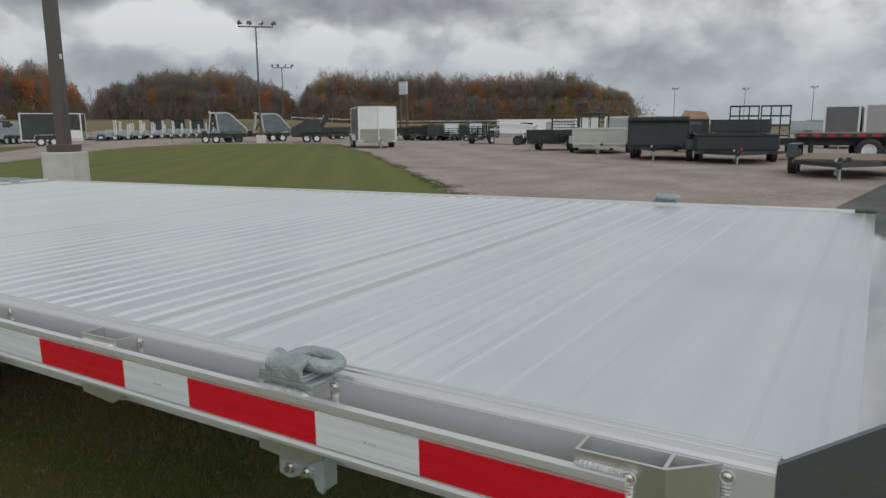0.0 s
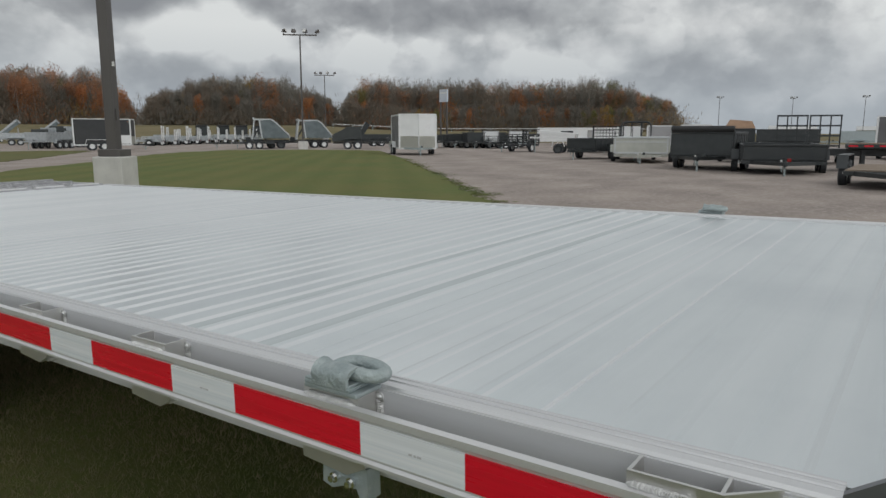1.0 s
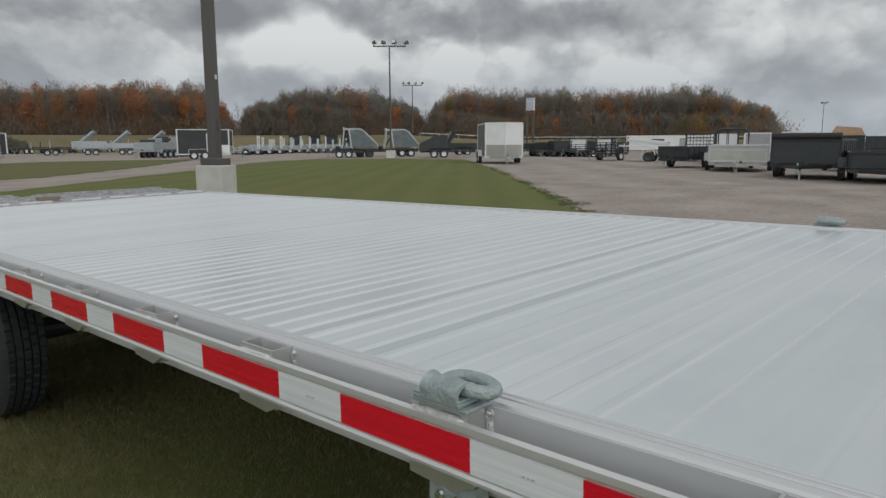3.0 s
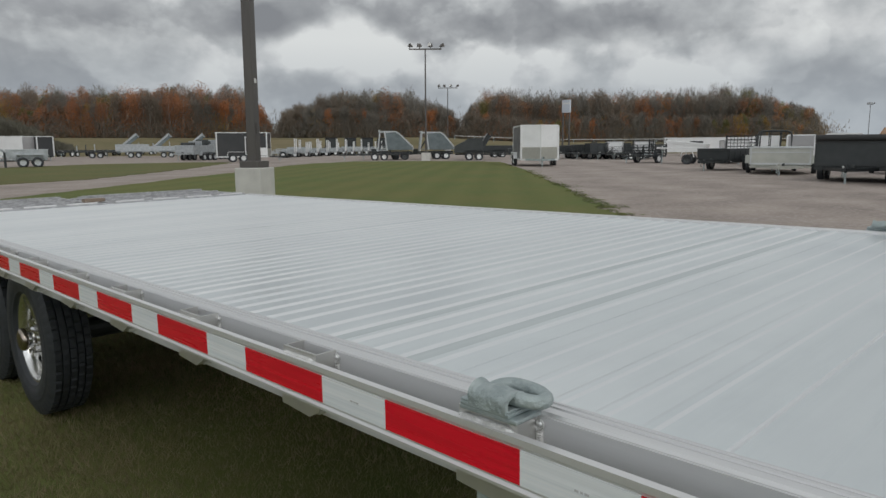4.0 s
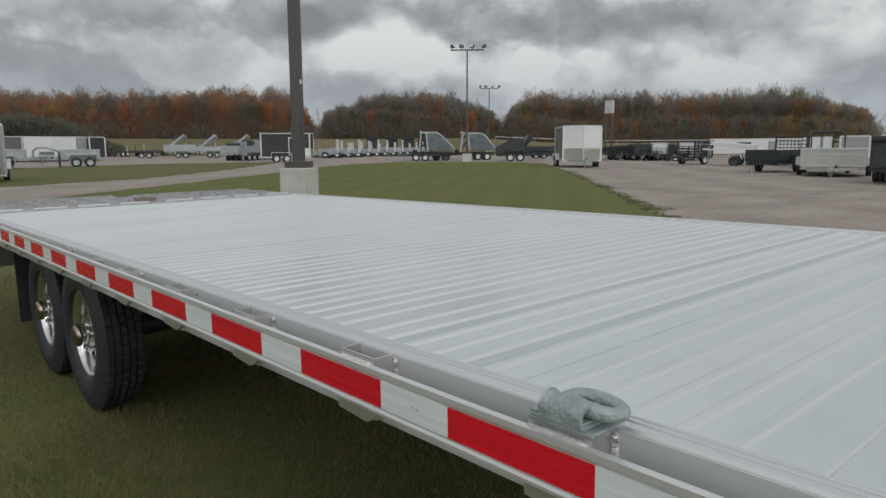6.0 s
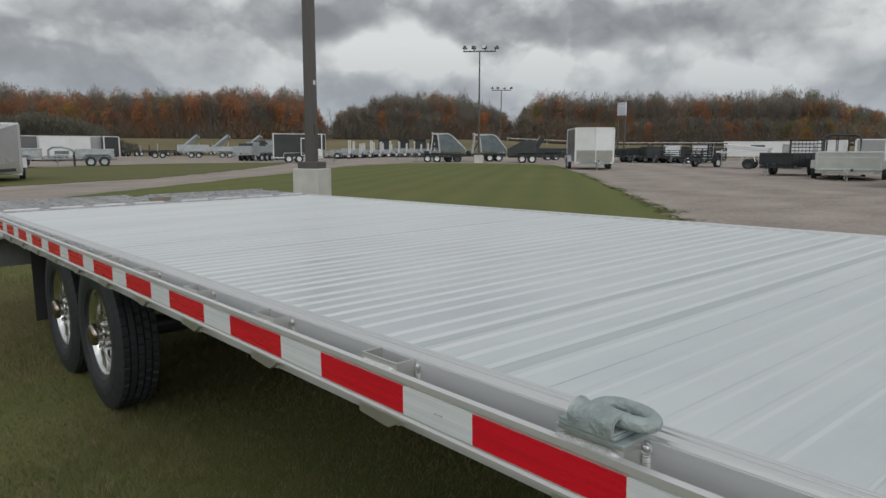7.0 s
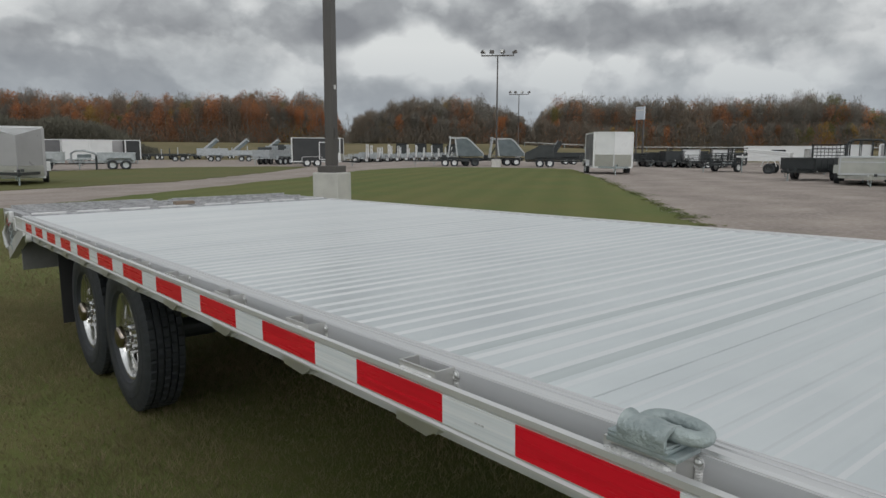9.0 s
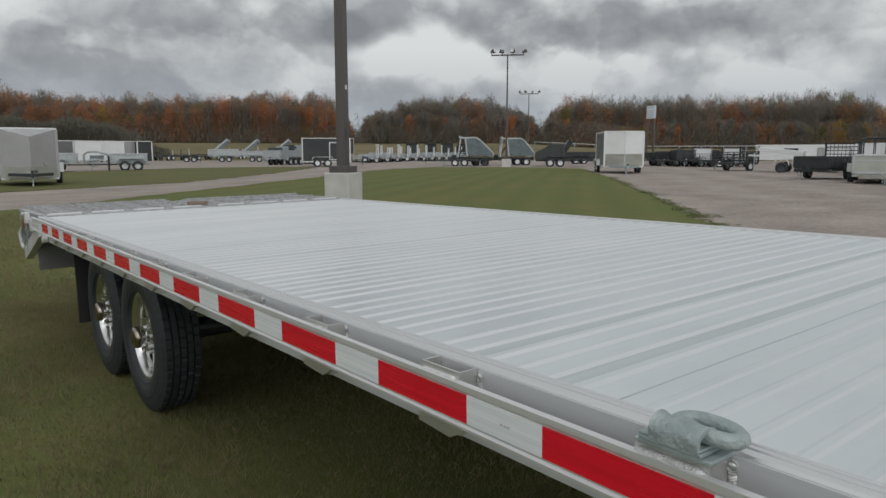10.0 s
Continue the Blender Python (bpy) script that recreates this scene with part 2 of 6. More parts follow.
M_CAST = surface("galvanised_ring_steel", (0.40, 0.46, 0.46), (0.29, 0.34, 0.345), 30, 0.6, 0.35, 0.5, 140, c3=(0.48, 0.53, 0.53))
M_RED = surface("red_reflective_tape", (0.78, 0.010, 0.030), (0.66, 0.006, 0.022), 3, 0.28, 0.0, 0.02, 300, (1, 1, 25))
M_WHITE = surface("white_reflective_tape", (0.95, 0.96, 0.97), (0.70, 0.74, 0.77), 2, 0.32, 0.05, 0.02, 300, (1, 0.4, 60), (0.86, 0.91, 0.96), 6)
M_PRINT = surface("tape_print_grey", (0.58, 0.58, 0.59), None, 30, 0.5)
M_TYRE = surface("tyre_rubber", (0.019, 0.0225, 0.027), (0.028, 0.032, 0.037), 12, 0.58, 0.0, 0.15, 160, c3=(0.034, 0.037, 0.041))
M_CHROME = surface("polished_alloy", (0.82, 0.82, 0.82), (0.70, 0.69, 0.67), 8, 0.20, 1.0, 0.0, rough_var=0.05)
M_HUB = surface("worn_bronze_hub", (0.46, 0.40, 0.35), (0.30, 0.25, 0.21), 14, 0.22, 1.0, 0.05, 60)
M_BLACK = surface("black_painted_steel", (0.022, 0.027, 0.029), (0.034, 0.039, 0.041), 3, 0.38, 0.0, 0.05, 60, c3=(0.038, 0.040, 0.040), vary=0.3)
M_RAMP = surface("ramp_aluminium_worn", (0.58, 0.58, 0.60), (0.34, 0.34, 0.35), 45, 0.6, 0.7, 0.3, 50, (0.5, 1, 1), (0.40, 0.40, 0.41), 90)
M_UNDER = surface("frame_aluminium_dull", (0.72, 0.72, 0.71), (0.62, 0.62, 0.61), 5, 0.5, 0.7, 0.05, 60)
M_RUBBER = surface("mud_flap_rubber", (0.015, 0.015, 0.016), (0.024, 0.024, 0.024), 6, 0.7)
M_WOOD = surface("weathered_wood", (0.27, 0.205, 0.15), (0.18, 0.14, 0.105), 5, 0.75, 0.0, 0.3, 90, (1, 8, 8))
M_CONC = surface("cast_concrete", (0.60, 0.59, 0.56), (0.48, 0.47, 0.45), 3.5, 0.85, 0.0, 0.35, 50, c3=(0.56, 0.55, 0.52))
M_BRONZE = surface("dark_bronze_pole_paint", (0.088, 0.080, 0.076), (0.115, 0.106, 0.100), 2, 0.45, 0.2, 0.04, 40, (3, 3, 0.4))
M_WPAINT = surface("white_trailer_skin", (0.78, 0.79, 0.79), (0.70, 0.71, 0.71), 1.5, 0.32, 0.0, 0.03, 5, vary=0.05)
M_GPAINT = surface("silver_trailer_skin", (0.42, 0.416, 0.42), (0.365, 0.36, 0.365), 1.5, 0.34, 0.3, 0.03, 5)
M_DPAINT = surface("charcoal_trailer_skin", (0.16, 0.16, 0.165), (0.12, 0.12, 0.125), 1.5, 0.35, 0.0, 0.03, 5)
M_KPAINT = surface("black_trailer_skin", (0.030, 0.032, 0.035), (0.045, 0.046, 0.048), 1.5, 0.4, 0.0, 0.03, 5)
M_TIPPER = surface("galvanised_tipper_steel", (0.20, 0.235, 0.245), (0.14, 0.17, 0.18), 2, 0.5, 0.4, 0.1, 30)
M_STEELW = surface("weathered_galvanised_rail", (0.60, 0.625, 0.63), (0.48, 0.50, 0.51), 3, 0.5, 0.3, 0.1, 40)
M_DARKSTEEL = surface("dark_green_grey_steel", (0.045, 0.052, 0.052), (0.065, 0.072, 0.072), 2, 0.5, 0.0, 0.1, 30)
M_STONE = surface("stone_guard_plate", (0.68, 0.68, 0.62), (0.58, 0.58, 0.53), 20, 0.4, 0.1, 0.04, 60)
M_TARP = surface("black_tarp", (0.02, 0.021, 0.022), (0.035, 0.035, 0.036), 6, 0.65, 0.0, 0.4, 14)
M_CREAM = surface("pale_painted_panel", (0.50, 0.51, 0.465), (0.40, 0.41, 0.37), 2, 0.45, 0.25, 0.05, 20)
M_LAMP = surface("lamp_glass_red", (0.35, 0.02, 0.02), None, 20, 0.2)
M_LAMPW = surface("lamp_lens_white", (0.75, 0.75, 0.73), None, 20, 0.2)
M_GLASS = surface("dark_window_glass", (0.02, 0.022, 0.025), (0.03, 0.032, 0.035), 3, 0.06)
M_ORANGE = surface("tan_tarp", (0.50, 0.33, 0.22), (0.42, 0.27, 0.18), 4, 0.7, 0.0, 0.2, 10)
M_SIGN = surface("sign_face_pale", (0.62, 0.66, 0.72), (0.50, 0.56, 0.64), 0.6, 0.4)
M_GRAVEL = surface("crushed_gravel", (0.362, 0.304, 0.270), (0.252, 0.212, 0.189), 0.75, 0.92, 0.0, 1.0, 30, (0.65, 1.0, 1), c3=(0.46, 0.41, 0.375), fine=14, turn=-40, bands=(48, 0.11, (0.88, 0.875, 0.87, 1)))
M_LAWN = surface("mown_grass", (0.112, 0.145, 0.043), (0.158, 0.157, 0.058), 0.3, 0.95, 0.0, 1.0, 24, c3=(0.178, 0.158, 0.070), fine=5, spec=0.15, bands=(50, 0.24, (0.87, 0.91, 0.88, 1)))
M_FIELD = surface("autumn_field", (0.20, 0.165, 0.095), (0.135, 0.125, 0.065), 0.05, 0.95, 0.0, 0.6, 3, c3=(0.25, 0.205, 0.125), fine=0.6, spec=0.1)
M_STRIP = surface("dry_mown_grass", (0.106, 0.124, 0.043), (0.148, 0.138, 0.060), 0.35, 0.95, 0.0, 0.9, 30, c3=(0.165, 0.148, 0.074), fine=6, spec=0.15)
M_BLADE = surface("grass_blades", (0.175, 0.172, 0.080), (0.265, 0.220, 0.125), 1.2, 0.7, c3=(0.36, 0.30, 0.19), fine=14, spec=0.2, leafy=0.4)
M_BARK = surface("grey_bark", (0.26, 0.235, 0.215), (0.34, 0.31, 0.285), 3, 0.9)
M_TWIG = surface("bare_twigs_brown", (0.285, 0.238, 0.19), (0.22, 0.185, 0.148), 0.12, 0.9, c3=(0.33, 0.275, 0.222), fine=0.8, spec=0.1, leafy=0.5)
M_TWIGG = surface("bare_twigs_grey", (0.275, 0.255, 0.222), (0.215, 0.20, 0.175), 0.12, 0.9, c3=(0.31, 0.288, 0.252), fine=0.8, spec=0.1, leafy=0.5)
M_THICKET = surface("dark_thicket_twigs", (0.19, 0.18, 0.145), (0.15, 0.145, 0.115), 0.12, 0.9, c3=(0.22, 0.205, 0.17), fine=0.8, spec=0.1, leafy=0.5)
M_RUST = surface("rust_leaves", (0.40, 0.21, 0.125), (0.32, 0.175, 0.11), 0.12, 0.8, c3=(0.45, 0.25, 0.13), fine=0.8, spec=0.15, leafy=0.5)
M_FLAME = surface("orange_leaves", (0.52, 0.235, 0.105), (0.43, 0.19, 0.10), 0.12, 0.8, c3=(0.55, 0.275, 0.12), fine=0.8, spec=0.15, leafy=0.5)
M_GOLD = surface("yellow_brown_leaves", (0.42, 0.27, 0.095), (0.32, 0.215, 0.085), 0.12, 0.8, c3=(0.45, 0.31, 0.105), fine=0.8, spec=0.15, leafy=0.5)
M_GREEN = surface("dull_green_leaves", (0.22, 0.215, 0.085), (0.175, 0.17, 0.07), 0.12, 0.8, c3=(0.26, 0.24, 0.09), fine=0.8, spec=0.15, leafy=0.5)


# ---- mesh helpers ----
def box(bm, x0, x1, y0, y1, z0, z1, bev=0.0, m=None):
    t = Matrix.Translation(((x0 + x1) / 2, (y0 + y1) / 2, (z0 + z1) / 2)) @ Matrix.Diagonal((abs(x1 - x0), abs(y1 - y0), abs(z1 - z0), 1))
    r = bmesh.ops.create_cube(bm, size=1, matrix=(m @ t) if m else t)
    if bev:
        es = list({e for v in r["verts"] for e in v.link_edges})
        bmesh.ops.bevel(bm, geom=es, offset=bev, segments=2, profile=0.5, affect="EDGES")
    return bm


def rod(bm, a, b, r, n=12, r2=None):
    a, b = Vector(a), Vector(b)
    d = b - a
    m = Matrix.Translation((a + b) / 2) @ d.to_track_quat("Z", "Y").to_matrix().to_4x4()
    bmesh.ops.create_cone(bm, cap_ends=True, segments=n, radius1=r, radius2=r if r2 is None else r2, depth=d.length, matrix=m)
    return bm


def beam(bm, a, b, w, h):
    """A square bar from a to b."""
    a, b = Vector(a), Vector(b)
    d = b - a
    m = Matrix.Translation((a + b) / 2) @ d.to_track_quat("Y", "Z").to_matrix().to_4x4() @ Matrix.Diagonal((w, d.length, h, 1))
    bmesh.ops.create_cube(bm, size=1, matrix=m)
    return bm


def prism(bm, prof, axis, s0, s1):
    """A closed outline of (a, b) pairs drawn out along an axis: x gives (y, z), y gives (x, z), z gives (x, y)."""
    def v(p, s):
        a, b = p
        return bm.verts.new((s, a, b) if axis == "x" else (a, s, b) if axis == "y" else (a, b, s))
    u, w = [v(p, s0) for p in prof], [v(p, s1) for p in prof]
    n = len(prof)
    for i in range(n):
        bm.faces.new((u[i], u[(i + 1) % n], w[(i + 1) % n], w[i]))
    bm.faces.new(u[::-1])
    bm.faces.new(w)
    bmesh.ops.recalc_face_normals(bm, faces=bm.faces)
    return bm


def tube(bm, pts, r, n=8, closed=False):
    pts = [Vector(p) for p in pts]
    rings = []
    for i, p in enumerate(pts):
        a = pts[i - 1] if (i or closed) else p
        b = pts[(i + 1) % len(pts)] if (i + 1 < len(pts) or closed) else p
        q = (b - a).to_track_quat("Z", "Y")
        rings.append([bm.verts.new(p + q @ Vector((r * math.cos(k * math.tau / n), r * math.sin(k * math.tau / n), 0))) for k in range(n)])
    for i in range(len(pts) - (0 if closed else 1)):
        A, B = rings[i], rings[(i + 1) % len(pts)]
        off = min(range(n), key=lambda k: (A[0].co - B[k].co).length)
        for k in range(n):
            bm.faces.new((A[k], A[(k + 1) % n], B[(k + 1 + off) % n], B[(k + off) % n]))
    if not closed:
        bm.faces.new(rings[0][::-1])
        bm.faces.new(rings[-1])
    bmesh.ops.recalc_face_normals(bm, faces=bm.faces)
    return bm


def lathe(bm, prof, n=32):
    """A profile of (radius, offset) turned about the x axis."""
    rings = [[bm.verts.new((o, r * math.cos(k * math.tau / n), r * math.sin(k * math.tau / n))) for k in range(n)] for r, o in prof]
    for A, B in zip(rings, rings[1:]):
        for k in range(n):
            bm.faces.new((A[k], A[(k + 1) % n], B[(k + 1) % n], B[k]))
    bmesh.ops.recalc_face_normals(bm, faces=bm.faces)
    return bm


def mesh_of(name, bm, material, smooth=False):
    me = bpy.data.meshes.new(name)
    bm.to_mesh(me)
    bm.free()
    me.materials.append(material)
    if smooth:
        me.polygons.foreach_set("use_smooth", [True] * len(me.polygons))
        me.set_sharp_from_angle(angle=radians(35))
    return me


def place(name, me, parent=None, m=None, label=""):
    ob = new(name, me)
    ob.parent = parent
    if m is not None:
        ob.matrix_basis = m
    return tagged(ob, label)


def part(name, bm, material, parent=None, label="", smooth=False, m=None):
    return place(name, mesh_of(name, bm, material, smooth), parent, m, label)


def root(name, m, label, category, group="", kind=""):
    ob = new(name)
    ob.matrix_basis = m
    return tagged(ob, label, category, group, kind)


def B():
    return bmesh.new()


# ---- ground ----
def rise(x, y):
    """Height of the land: flat about the yard, rising gently to the fields beyond."""
    r = math.hypot(x, y)
    k = min(1, max(0, (r - 105) / 95))
    b = min(1, max(0, (80 - math.degrees(math.atan2(x, y))) / 10)) if y > -0.2 * x or x < 0 else 0
    e = min(1, max(0, (math.degrees(math.atan2(x, y)) - 45) / 7))
    return (0.3 + 3.1 * b * b * (3 - 2 * b) - 1.45 * e * b) * k * k * (3 - 2 * k)


def build_ground():
    bm = B()
    radii = [0, 6, 14, 25, 40, 60, 80, 100, 112, 125, 140, 155, 170, 185, 200, 240, 320, 500, 900, 1800, 3600]
    n = 96
    rings = []
    for r in radii:
        if r == 0:
            rings.append([bm.verts.new((0, 0, -0.09))])
            continue
        ring = []
        for k in range(n):
            a = k * math.tau / n
            x, y = r * math.cos(a), r * math.sin(a)
            ring.append(bm.verts.new((x, y, rise(x, y) - 0.09 + (0.25 * noise.noise(Vector((x * 0.03, y * 0.03, 0))) if r > 115 else 0))))
        rings.append(ring)
    for k in range(n):
        bm.faces.new((rings[0][0], rings[1][k], rings[1][(k + 1) % n]))
    for a, b in zip(rings[1:], rings[2:]):
        for k in range(n):
            bm.faces.new((a[k], b[k], b[(k + 1) % n], a[(k + 1) % n]))
    ob = part("ground", bm, M_FIELD, None, "", True)
    return tagged(ob, "dry yellow-green autumn field round the yard", "field", kind="structure")


def sheet(name, outline, z, material, label, category, wobble=0.25, step=0.22, seed=0):
    """A flat patch of ground with an uneven edge that slopes down to what it lies on."""
    pts = []
    n = len(outline)
    for i in range(n):
        a, b = Vector((*outline[i], 0)), Vector((*outline[(i + 1) % n], 0))
        d = (b - a).length
        k = max(1, int(d / (step if d < 60 else 4)))
        side = Vector((-(b - a).y, (b - a).x, 0)).normalized()
        for j in range(k):
            p = a.lerp(b, j / k)
            w = noise.noise(Vector((p.x * 0.9, p.y * 0.9, seed))) + 0.4 * noise.noise(Vector((p.x * 7, p.y * 7, seed + 9))) + 0.5 * noise.noise(Vector((p.x * 2.7, p.y * 2.7, seed + 5)))
            pts.append(p + side * w * wobble)
    bm = B()
    top = [bm.verts.new((p.x, p.y, z)) for p in pts]
    f = bm.faces.new(top)
    if f.normal.z < 0:
        f.normal_flip()
    bmesh.ops.triangulate(bm, faces=[f])
    low = [bm.verts.new((p.x, p.y, z - 0.06)) for p in pts]
    m = len(pts)
    for i in range(m):
        bm.faces.new((top[i], top[(i + 1) % m], low[(i + 1) % m], low[i]))
    bmesh.ops.recalc_face_normals(bm, faces=bm.faces)
    return tagged(part(name, bm, material), label, category, kind="structure")


build_ground()
LOT = [(100 * math.cos(radians(a)), 100 * math.sin(radians(a))) for a in range(-60, 121, 6)] + [(-60, 40), (-50, -20), (0, -60)]
sheet("gravel_lot", LOT, -0.035, M_GRAVEL, "grey-brown crushed gravel yard with wheel marks", "gravel", 0.6)
LAWN = [(-45, -34), (-2, -34), (2.6, -8), (3.7, -1.2), (6.5, 2.1), (10.4, 6.0), (16.7, 11.7), (22.6, 17.2), (28.4, 22.6), (36, 30), (39.5, 33.5),
        (40.2, 36), (38.5, 40.5), (34, 44), (28, 41.5), (23, 37.4), (16.1, 30.7), (9.8, 25.1), (3.5, 19.4), (-8, 10), (-45, -18)]
sheet("lawn", LAWN, 0.0, M_LAWN, "mown green lawn with yellowed patches under the flatbed", "lawn", 0.28)
STRIP = [(-40, -4), (2.15, 26.0), (5.4, 27.7), (9.3, 29.8), (17.5, 38.5), (26.5, 50), (25.5, 53.5), (17.7, 54.3), (8.3, 48.3), (-40, 22)]
sheet("lawn_strip", STRIP, -0.018, M_STRIP, "strip of mown grass beyond the gravel drive", "lawn", 0.25, seed=3)


# ---- the flatbed trailer ----
REAR, FRONT, FAR = 5.15, -0.69, 2.59
ZD = 0.895
flatbed = root("flatbed_trailer", BED, "aluminium deck-over flatbed trailer with ribbed deck parked on grass", "trailer")


def weld(bm, a, b, r, n):
    """A rippled bead from a to b."""
    a, b = Vector(a), Vector(b)
    rnd = random.Random(int(1000 * (a.y + 9)))
    d = b - a
    q = d.to_track_quat("Z", "Y")
    steps, k = 3 * n, 8
    rings = []
    for i in range(steps + 1):
        f = i / steps
        end = min(1.0, 0.35 + 6 * min(f, 1 - f))
        rr = r * end * (0.82 + 0.26 * abs(math.sin(math.pi * f * n)) + 0.12 * (rnd.random() - 0.5))
        c = a + d * f + Vector((0, 0.1 * r * (rnd.random() - 0.5), 0.1 * r * (rnd.random() - 0.5)))
        rings.append([bm.verts.new(c + q @ Vector((rr * math.cos(j * math.tau / k), rr * math.sin(j * math.tau / k), 0.2 * r * math.cos(j * math.tau / k)))) for j in range(k)])
    for A, C in zip(rings, rings[1:]):
        for j in range(k):
            bm.faces.new((A[j], A[(j + 1) % k], C[(j + 1) % k], C[j]))
    bm.faces.new(rings[0][::-1])
    bm.faces.new(rings[-1])
    bmesh.ops.recalc_face_normals(bm, faces=bm.faces)
    return bm


def beads(parent, *runs):
    for a, b, r, n in runs:
        part("weld_bead", weld(B(), a, b, r, n), M_WELD, parent, "bright rippled weld bead", True)


def deck_plank(y0, y1, rib, start, pitch, count, top, side, glint, worn=(), lip=False):
    """One extruded deck board, ribbed along its length, which runs across the bed. Faces: 0 flat, 1 sky glint painted
    on front slopes and lip, 2 darker, at the ribs listed in worn.
    """
    g = 0.0002 if lip else 0.0010
    y0, y1 = y0 + g, y1 - g
    base = ZD - 0.0095
    out = [((y0, base - 0.03), 0), ((y0, base - 0.0015), 0), ((y0 + 0.002, base), 0)]
    for i in range(count):
        c = y0 + start + i * pitch
        groove, cr = (2, glint) if (i in worn and glint == 1) else (0, 2 if i in worn else glint)
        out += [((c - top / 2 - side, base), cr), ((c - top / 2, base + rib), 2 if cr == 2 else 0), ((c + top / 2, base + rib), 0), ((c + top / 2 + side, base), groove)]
    if lip:
        out += [((y1 - 0.008, base), 1), ((y1 - 0.006, base + 0.0025), 1), ((y1 - 0.001, base + 0.0025), 1), ((y1, base - 0.03), 0)]
    else:
        out += [((y1 - 0.002, base), 0), ((y1, base - 0.0015), 0), ((y1, base - 0.03), 0)]
    bm = prism(B(), [q for q, _ in out], "x", 0.113, FAR - 0.113)
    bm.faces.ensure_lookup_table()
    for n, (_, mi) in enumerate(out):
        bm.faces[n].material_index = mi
    return bm


edges = [FRONT, -0.235, 0.235]
while edges[-1] + 0.47 < REAR - 0.1:
    edges.append(edges[-1] + 0.47)
edges.append(REAR)
for a, b in zip(edges, edges[1:]):
    if a < -0.6:
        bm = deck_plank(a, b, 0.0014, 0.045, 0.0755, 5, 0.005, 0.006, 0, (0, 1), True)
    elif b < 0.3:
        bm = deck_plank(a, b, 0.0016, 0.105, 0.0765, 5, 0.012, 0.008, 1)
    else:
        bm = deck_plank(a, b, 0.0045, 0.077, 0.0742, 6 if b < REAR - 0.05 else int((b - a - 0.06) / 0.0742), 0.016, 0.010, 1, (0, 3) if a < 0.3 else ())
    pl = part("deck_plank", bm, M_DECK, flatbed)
    pl.data.materials.append(M_RIB_GLINT if b > 0.3 else M_LOWRIB_GLINT)
    pl.data.materials.append(M_DARKGROOVE if b > 0.3 else M_GROOVE)


def side_channel(m=None, label=""):
    """Edge channel: upright web, stepped top cap with a groove, and a lower flange."""
    prof = [(0.060, 0.745), (0.060, ZD - 0.004), (0.064, ZD), (0.0795, ZD), (0.0805, ZD - 0.0022), (0.0860, ZD - 0.0022), (0.0870, ZD), (0.0945, ZD), (0.0955, ZD - 0.0030),
            (0.1030, ZD - 0.0030), (0.1040, ZD - 0.0012), (0.1085, ZD - 0.0012), (0.1095, ZD - 0.0055), (0.1125, ZD - 0.0065), (0.1125, ZD - 0.035), (0.068, ZD - 0.035), (0.068, 0.753), (0.11, 0.753), (0.11, 0.745)]
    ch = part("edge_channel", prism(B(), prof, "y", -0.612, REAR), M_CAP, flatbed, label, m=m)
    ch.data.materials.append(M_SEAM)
    # Sunken upward faces of the cap take the darker groove colour.
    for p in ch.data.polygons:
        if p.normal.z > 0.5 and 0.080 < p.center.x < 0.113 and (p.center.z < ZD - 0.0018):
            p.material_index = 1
    part("channel_web", box(B(), 0.0575, 0.0605, -0.611, REAR - 0.002, 0.747, ZD - 0.006), M_SIDE, ch)
    part("channel_end", box(B(), 0.0605, 0.1122, -0.6118, -0.6085, 0.7455, ZD - 0.0055), M_CAP, ch)
    return ch


MIR = Matrix.Translation((FAR, 0, 0)) @ Matrix.Diagonal((-1, 1, 1, 1))
side_channel(label="bright extruded aluminium edge channel")
side_channel(MIR)


def rub_rail(m=None):
    prof = [(0.0015, 0.803), (-0.003, 0.799), (-0.003, 0.794), (0.011, 0.794), (0.011, 0.876), (-0.003, 0.876), (-0.0035, 0.866), (0.0015, 0.862),
            (0.0015, 0.857), (0.0028, 0.855), (0.0028, 0.843), (0.0015, 0.840), (0.0015, 0.828), (0.0028, 0.826), (0.0028, 0.814), (0.0015, 0.811)]
    return part("rub_rail", prism(B(), prof, "y", -0.462, REAR - 0.12), M_RAIL, flatbed, "satin aluminium rub rail", m=m)


rail = rub_rail(pose(0, 0, 0, 0.32))
rub_rail(MIR)
PER, RED = 0.4572, 0.2794


def station(y):
    """Where the y-th metre of tape and pockets lies along the rail."""
    return 1.0285 * y - 0.03 * y * y


for k in range(-1, 12):
    y0, y1, y2 = station(k * PER), station(k * PER + RED), station((k + 1) * PER)
    part("red_tape", box(B(), -0.0008, 0.0014, -0.462 if k < 0 else y0, y1, 0.8075, 0.8590), M_RED, rail)
    w = part("white_tape", box(B(), -0.0006, 0.0014, y1, y2, 0.8075, 0.8590), M_WHITE, rail)
    if k < 1:
        bm = B()
        for o, ln in ((0.088, 0.006), (0.081, 0.004), (0.072, 0.007)):
            box(bm, -0.0012, -0.0006, y1 + o, y1 + o + ln, 0.8315, 0.8345)
        part("print_mark", bm, M_PRINT, w)


